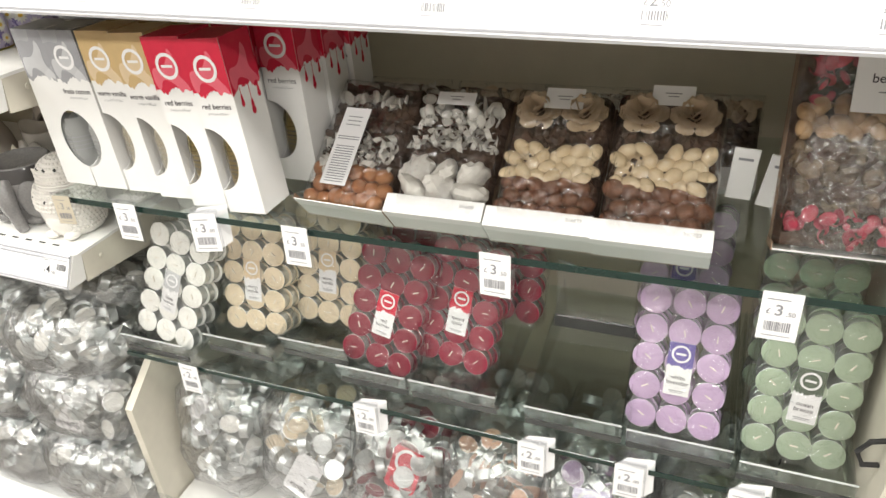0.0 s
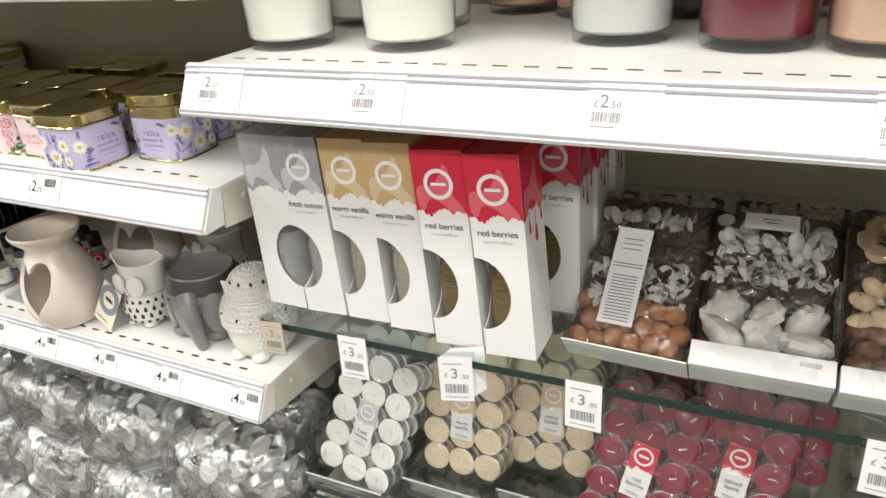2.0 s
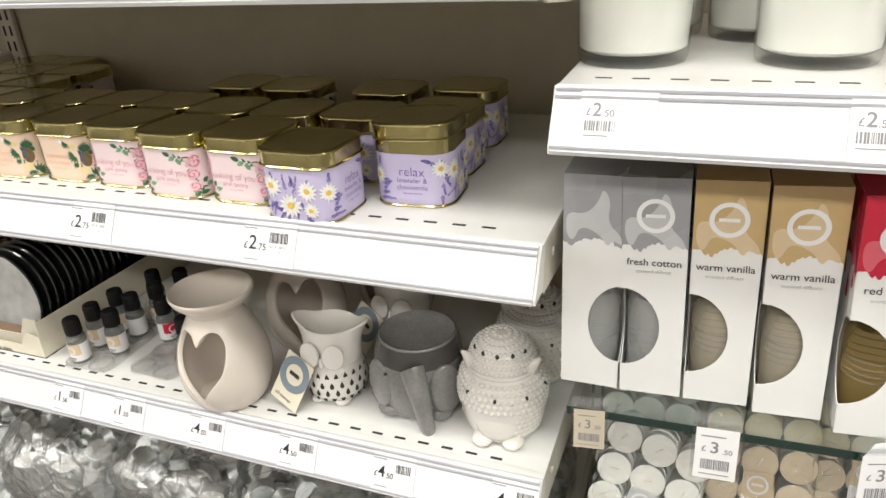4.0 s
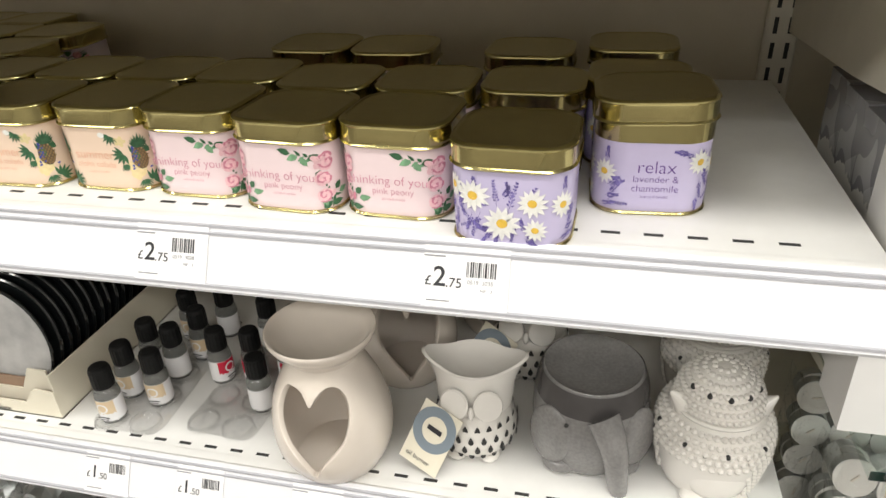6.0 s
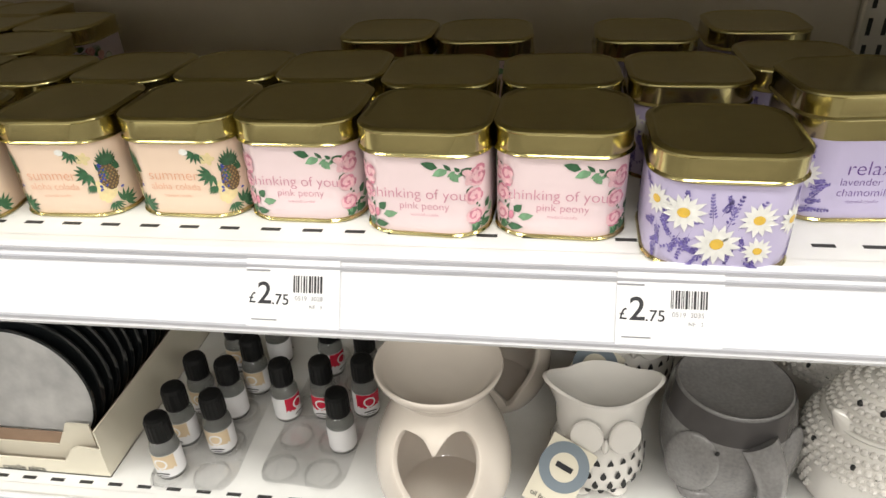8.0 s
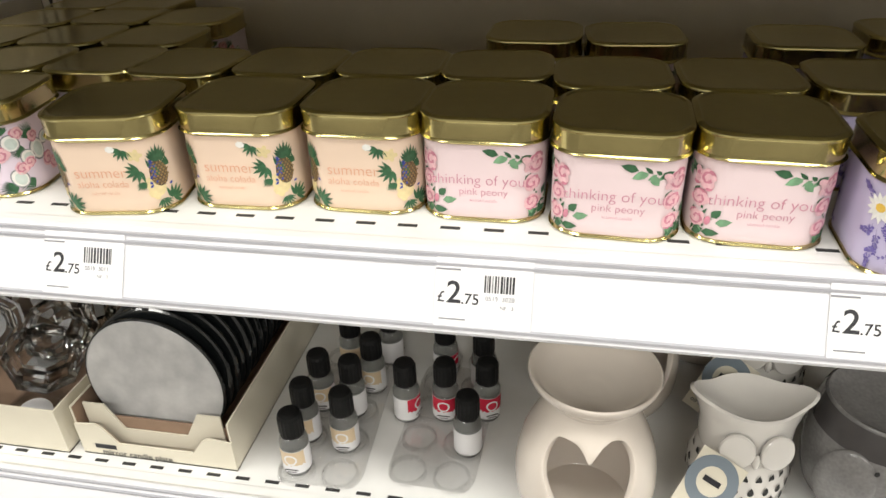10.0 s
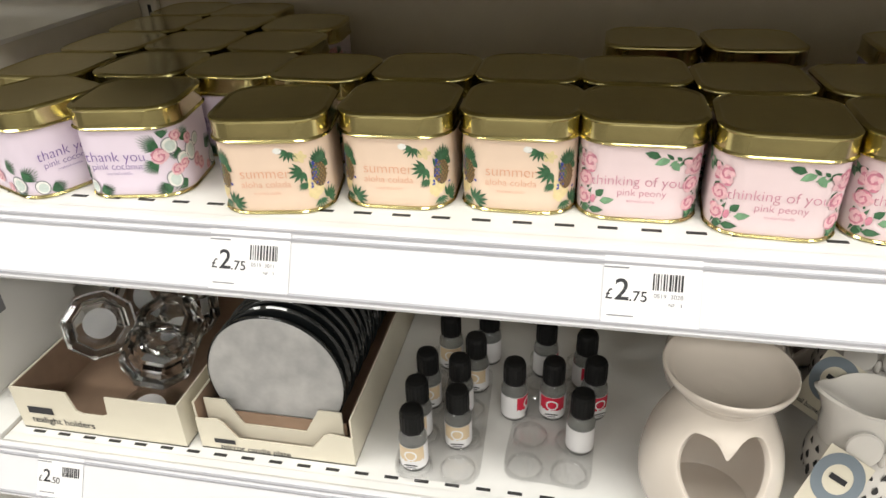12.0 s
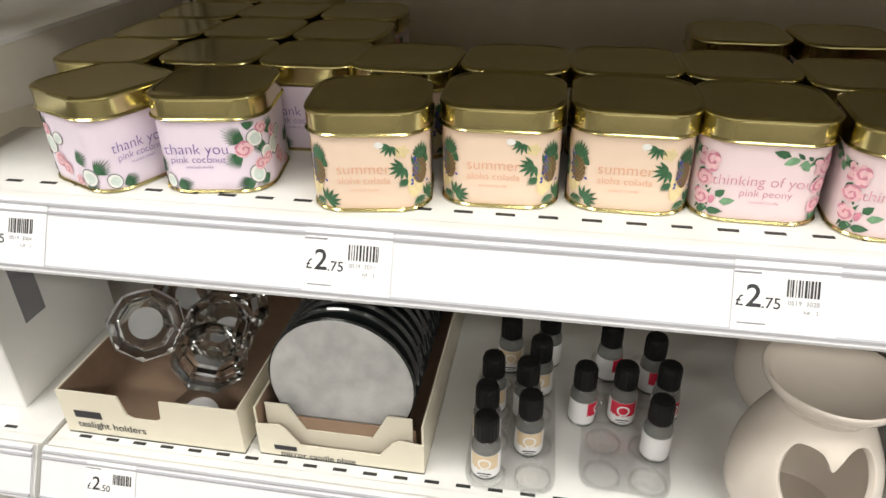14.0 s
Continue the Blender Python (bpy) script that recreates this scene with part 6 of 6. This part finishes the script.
def potpourri(x, y, z, w, h, tilt, bands, label, seed, thick=0.045, turn=0, card=None, roll=0, code="", lip=True):
    """Bands from the bottom up: (kind, share of the height, material)."""
    o = thing("potpourri_pack", label, "potpourri pack", pose(x, y, z) @ pose(0, 0, 0, -tilt, 0, turn) @ pose(0, 0, 0, 0, roll, 0), group="potpourri packs")
    rnd = random.Random(seed)
    part("tray_back", box(-w / 2, w / 2, thick - 0.0015, thick, 0, h), M_kraft, o, "brown card tray back")
    if lip:
        part("tray_front", box(-w / 2 - 0.0015, w / 2 + 0.0015, -0.003, -0.0015, 0, 0.025, 0.0005), M_card, o, "white card tray front")
    for s in (-1, 1):
        part("tray_side", box(*sorted((s * w / 2, s * (w / 2 + 0.0012))), -0.0014, thick, 0, 0.025 if lip else 0.008), M_card if lip else M_kraft, o)
    part("tray_floor", box(-w / 2, w / 2, -0.0014, thick - 0.0016, 0, 0.0015), M_card, o)
    if code:
        lettering(code, 0.0062, o, M_greyink, pose(w * 0.34, -0.0034, 0.017))
    bm = bmesh.new()
    nx, nz = 22, 34
    g = [[bm.verts.new((-w / 2 + 0.001 + (w - 0.002) * i / nx, 0.017 + 0.010 * noise.noise(Vector((i * 0.9, j * 0.9, seed))) + (0.012 if i in (0, nx) else 0), 0.004 + (h - 0.008) * j / nz)) for i in range(nx + 1)] for j in range(nz + 1)]
    for j in range(nz):
        for i in range(nx):
            bm.faces.new((g[j][i], g[j][i + 1], g[j + 1][i + 1], g[j + 1][i]))
    part("bark_bed", bm, M_bark, o, "packed dark dried bark")
    z0 = 0.026 if lip else 0.012
    for kind, share, mt in bands:
        z1 = z0 + (h - 0.036) * share
        n = 0
        while n < {"nut": 18, "pod": 6, "shell": 24, "rose": 2, "bark": 70, "curl": 60, "petal": 40}[kind]:
            n += 1
            px, pz, py = rnd.uniform(-w / 2 + 0.012, w / 2 - 0.012), rnd.uniform(z0, z1), rnd.uniform(0.010, thick * 0.55)
            bm = bmesh.new()
            if kind == "nut":
                i, j = (n - 1) % 6, (n - 1) // 6
                lump(bm, (-w / 2 + 0.013 + (w - 0.026) * (i + 0.5 * (j % 2)) / 5.5, rnd.uniform(0.012, 0.018), z0 + 0.004 + (z1 - z0 - 0.006) * j / 2 + rnd.uniform(-0.002, 0.002)), (rnd.uniform(0.0100, 0.0125),) * 2 + (rnd.uniform(0.0105, 0.0135),), rnd, 0.10, 0, (14, 10))
                part("dried_nut", bm, mt, o, smooth=True)
            elif kind == "pod":
                lump(bm, (-w / 2 + w * (0.2 + 0.3 * ((n - 1) % 3)), 0.010, z0 + (z1 - z0) * (0.3 + 0.42 * ((n - 1) // 3))), (0.020, 0.013, 0.025), rnd, 0.30, 0, (14, 10))
                part("dried_pod", bm, mt, o, smooth=True)
            elif kind == "shell":
                i, j = (n - 1) % 6, (n - 1) // 6
                q = (pose(0, 0, 0, -90 + rnd.uniform(-40, 40), rnd.uniform(-40, 40), 0) @ pose(0, 0, 0, 180 if n % 7 == 0 else 0, 0, rnd.uniform(0, 360))).to_3x3()
                cup_shell(bm, (-w / 2 + 0.013 + (w - 0.026) * (i + 0.5 * (j % 2)) / 5.5, rnd.uniform(0.007, 0.012), z0 + 0.006 + (z1 - z0 - 0.010) * j / 3 + rnd.uniform(-0.002, 0.002)), rnd.uniform(0.0108, 0.0132), q, 0.62)
                part("seed_shell", bm, mt, o, smooth=True)
            elif kind == "rose":
                wood_rose(bm, ((n - 1.5) * w * 0.46, 0.012, (z0 + z1) / 2), w * 0.235, rnd, pose(0, 0, 0, 90, 0, 0).to_3x3())
                part("wooden_rose", bm, mt, o, smooth=True)
            elif kind == "petal":
                q = (pose(0, 0, 0, rnd.uniform(40, 140), rnd.uniform(-60, 60), rnd.uniform(0, 360))).to_3x3()
                cup_shell(bm, (px, rnd.uniform(0.002, 0.02), pz), rnd.uniform(0.007, 0.012), q, 0.35)
                part("dried_petal", bm, mt, o, smooth=True)
            elif kind == "curl":
                curl(bm, (px, rnd.uniform(0.004, 0.02), pz), rnd, rnd.uniform(0.005, 0.009))
                part("peel_curl", bm, mt, o, smooth=True)
            else:
                lump(bm, (px, rnd.uniform(0.010, thick * 0.7), pz), (rnd.uniform(0.005, 0.011), rnd.uniform(0.004, 0.008), rnd.uniform(0.005, 0.012)), rnd, 0.6, 0, (7, 5))
                part("bark_chip", bm, mt, o, smooth=False)
        z0 = z1
    bm = bmesh.new()
    nx, nz = 16, 24
    g = []
    for j in range(nz + 1):
        row = []
        for i in range(nx + 1):
            u, v = i / nx, j / nz
            edge = min(u, 1 - u, (1 - v) * 1.2) * 6
            row.append(bm.verts.new((-w / 2 - 0.002 + (w + 0.004) * u, -0.0055 + 0.03 * max(0, 1 - edge) ** 2 - 0.003 * noise.noise(Vector((u * 5, v * 7, seed))), 0.002 + (h + 0.006) * v)))
        g.append(row)
    for j in range(nz):
        for i in range(nx):
            bm.faces.new((g[j][i], g[j][i + 1], g[j + 1][i + 1], g[j + 1][i])).smooth = True
    part("film_wrap", bm, M_film, o, "crinkled clear film")
    if card:
        cx, cz, cw, ch, lines = card
        part("card_label", box(cx - cw / 2, cx + cw / 2, -0.0085, -0.0080, cz - ch / 2, cz + ch / 2), M_paper, o, "white card label")
        for i, (t, sz, dz) in enumerate(lines):
            if t == "#":
                bars([(cx - sz, cx + sz, cz + dz, cz + dz + 0.0012)], o, M_greyink, pose(0, -0.0087, 0))
            else:
                lettering(t, sz, o, M_tdark, pose(cx, -0.0088, cz + dz))
    return o


M_mixbark = mat("mixed_dried_bark", (0.22, 0.15, 0.09), 0.7, col2=(0.06, 0.045, 0.03), scale=120, bump=0.6)
before = set(scene.objects)
PT = "film-wrapped tray of brown and cream potpourri"
LBL = (("#", 0.009, 0.002), ("#", 0.006, -0.002))
potpourri(0.4317, 0.082, Z_GLASS, 0.126, 0.190, 53, (("nut", 0.28, M_orange), ("curl", 0.30, M_pod), ("bark", 0.34, M_bark), ("petal", 0.08, M_pod)), "film-wrapped tray of dark bark and white peel potpourri", 31, card=(-0.012, 0.080, 0.036, 0.112, [("#", 0.013, -0.052 + 0.0036 * i) for i in range(15)] + [("#", 0.0155, 0.009), ("#", 0.0155, 0.0125), ("#", 0.010, 0.030), ("#", 0.010, 0.036), ("#", 0.010, 0.042)]), roll=2, lip=False)
potpourri(0.5586, 0.080, Z_GLASS, 0.122, 0.186, 53, (("pod", 0.34, M_pod), ("bark", 0.14, M_bark), ("curl", 0.24, M_pod), ("petal", 0.28, M_pod)), "film-wrapped tray of white pod potpourri", 32, card=(-0.004, 0.160, 0.050, 0.018, LBL), code="216820")
potpourri(0.6855, 0.076, Z_GLASS, 0.120, 0.192, 53, (("nut", 0.27, M_nut), ("shell", 0.29, M_shell), ("bark", 0.16, M_bark), ("rose", 0.28, M_petal)), PT, 33, card=(0.004, 0.170, 0.046, 0.028, LBL), code="216823")
potpourri(0.8090, 0.074, Z_GLASS, 0.122, 0.200, 53, (("nut", 0.27, M_nut), ("shell", 0.31, M_shell), ("bark", 0.12, M_bark), ("rose", 0.30, M_petal)), PT, 34, card=(0.002, 0.182, 0.046, 0.026, LBL), code="216723")
for i, (x, y) in enumerate(((0.440, 0.235), (0.575, 0.235), (0.700, 0.235), (0.850, 0.230))):
    potpourri(x, y, Z_GLASS, 0.122, 0.115, 36, (("nut", 0.3, M_bark), ("bark", 0.5, M_bark), ("petal", 0.2, M_petal if i % 2 else M_pod)), "film-wrapped tray of dark potpourri behind others", 41 + i)
potpourri(1.000, 0.098, Z_GLASS, 0.145, 0.235, 22, (("petal", 0.17, M_redpet), ("bark", 0.36, M_mixbark), ("shell", 0.16, M_tanpod), ("petal", 0.31, M_redpet)), "film-wrapped tray of red and brown potpourri", 51, thick=0.05, lip=False, card=(0.006, 0.178, 0.062, 0.075, (("red", 0.012, 0.006), ("berries", 0.012, -0.006), ("#", 0.010, -0.019))))
potpourri(1.000, 0.165, Z_GLASS, 0.140, 0.250, 14, (("bark", 0.5, M_tanpod), ("petal", 0.5, M_redpet)), "film-wrapped tray of red potpourri behind another", 52, card=(0.02, 0.225, 0.055, 0.04, (("#", 0.02, 0.0),)))
for x, y, a in ((0.893, 0.205, 4), (0.925, 0.190, 10)):
    c = thing("card_pack", "plain white card-topped pack standing on glass", "card pack", pose(x, y, Z_GLASS, -8, a, 0), group="white card packs")
    part("card", box(-0.014, 0.014, 0, 0.004, 0, 0.060, 0.0006), M_card, c)
    bars([(-0.008, 0.008, 0.046, 0.049)], c, M_greyink, pose(0, -0.0003, 0))
settle(ON_GLASS, before)

hk = thing("panel_hook", "small dark metal hook on a white end panel", "hook", pose(R_END - 0.004, 0.060, 0.967))
hb_ = bmesh.new()
tube(hb_, [(0.003, 0.0, 0.018), (-0.012, -0.004, 0.016), (-0.020, -0.004, 0.0), (-0.012, -0.004, -0.016), (0.003, 0.0, -0.016)], [0.0028] * 5, 8)
part("loop", hb_, M_dark, hk, smooth=True)
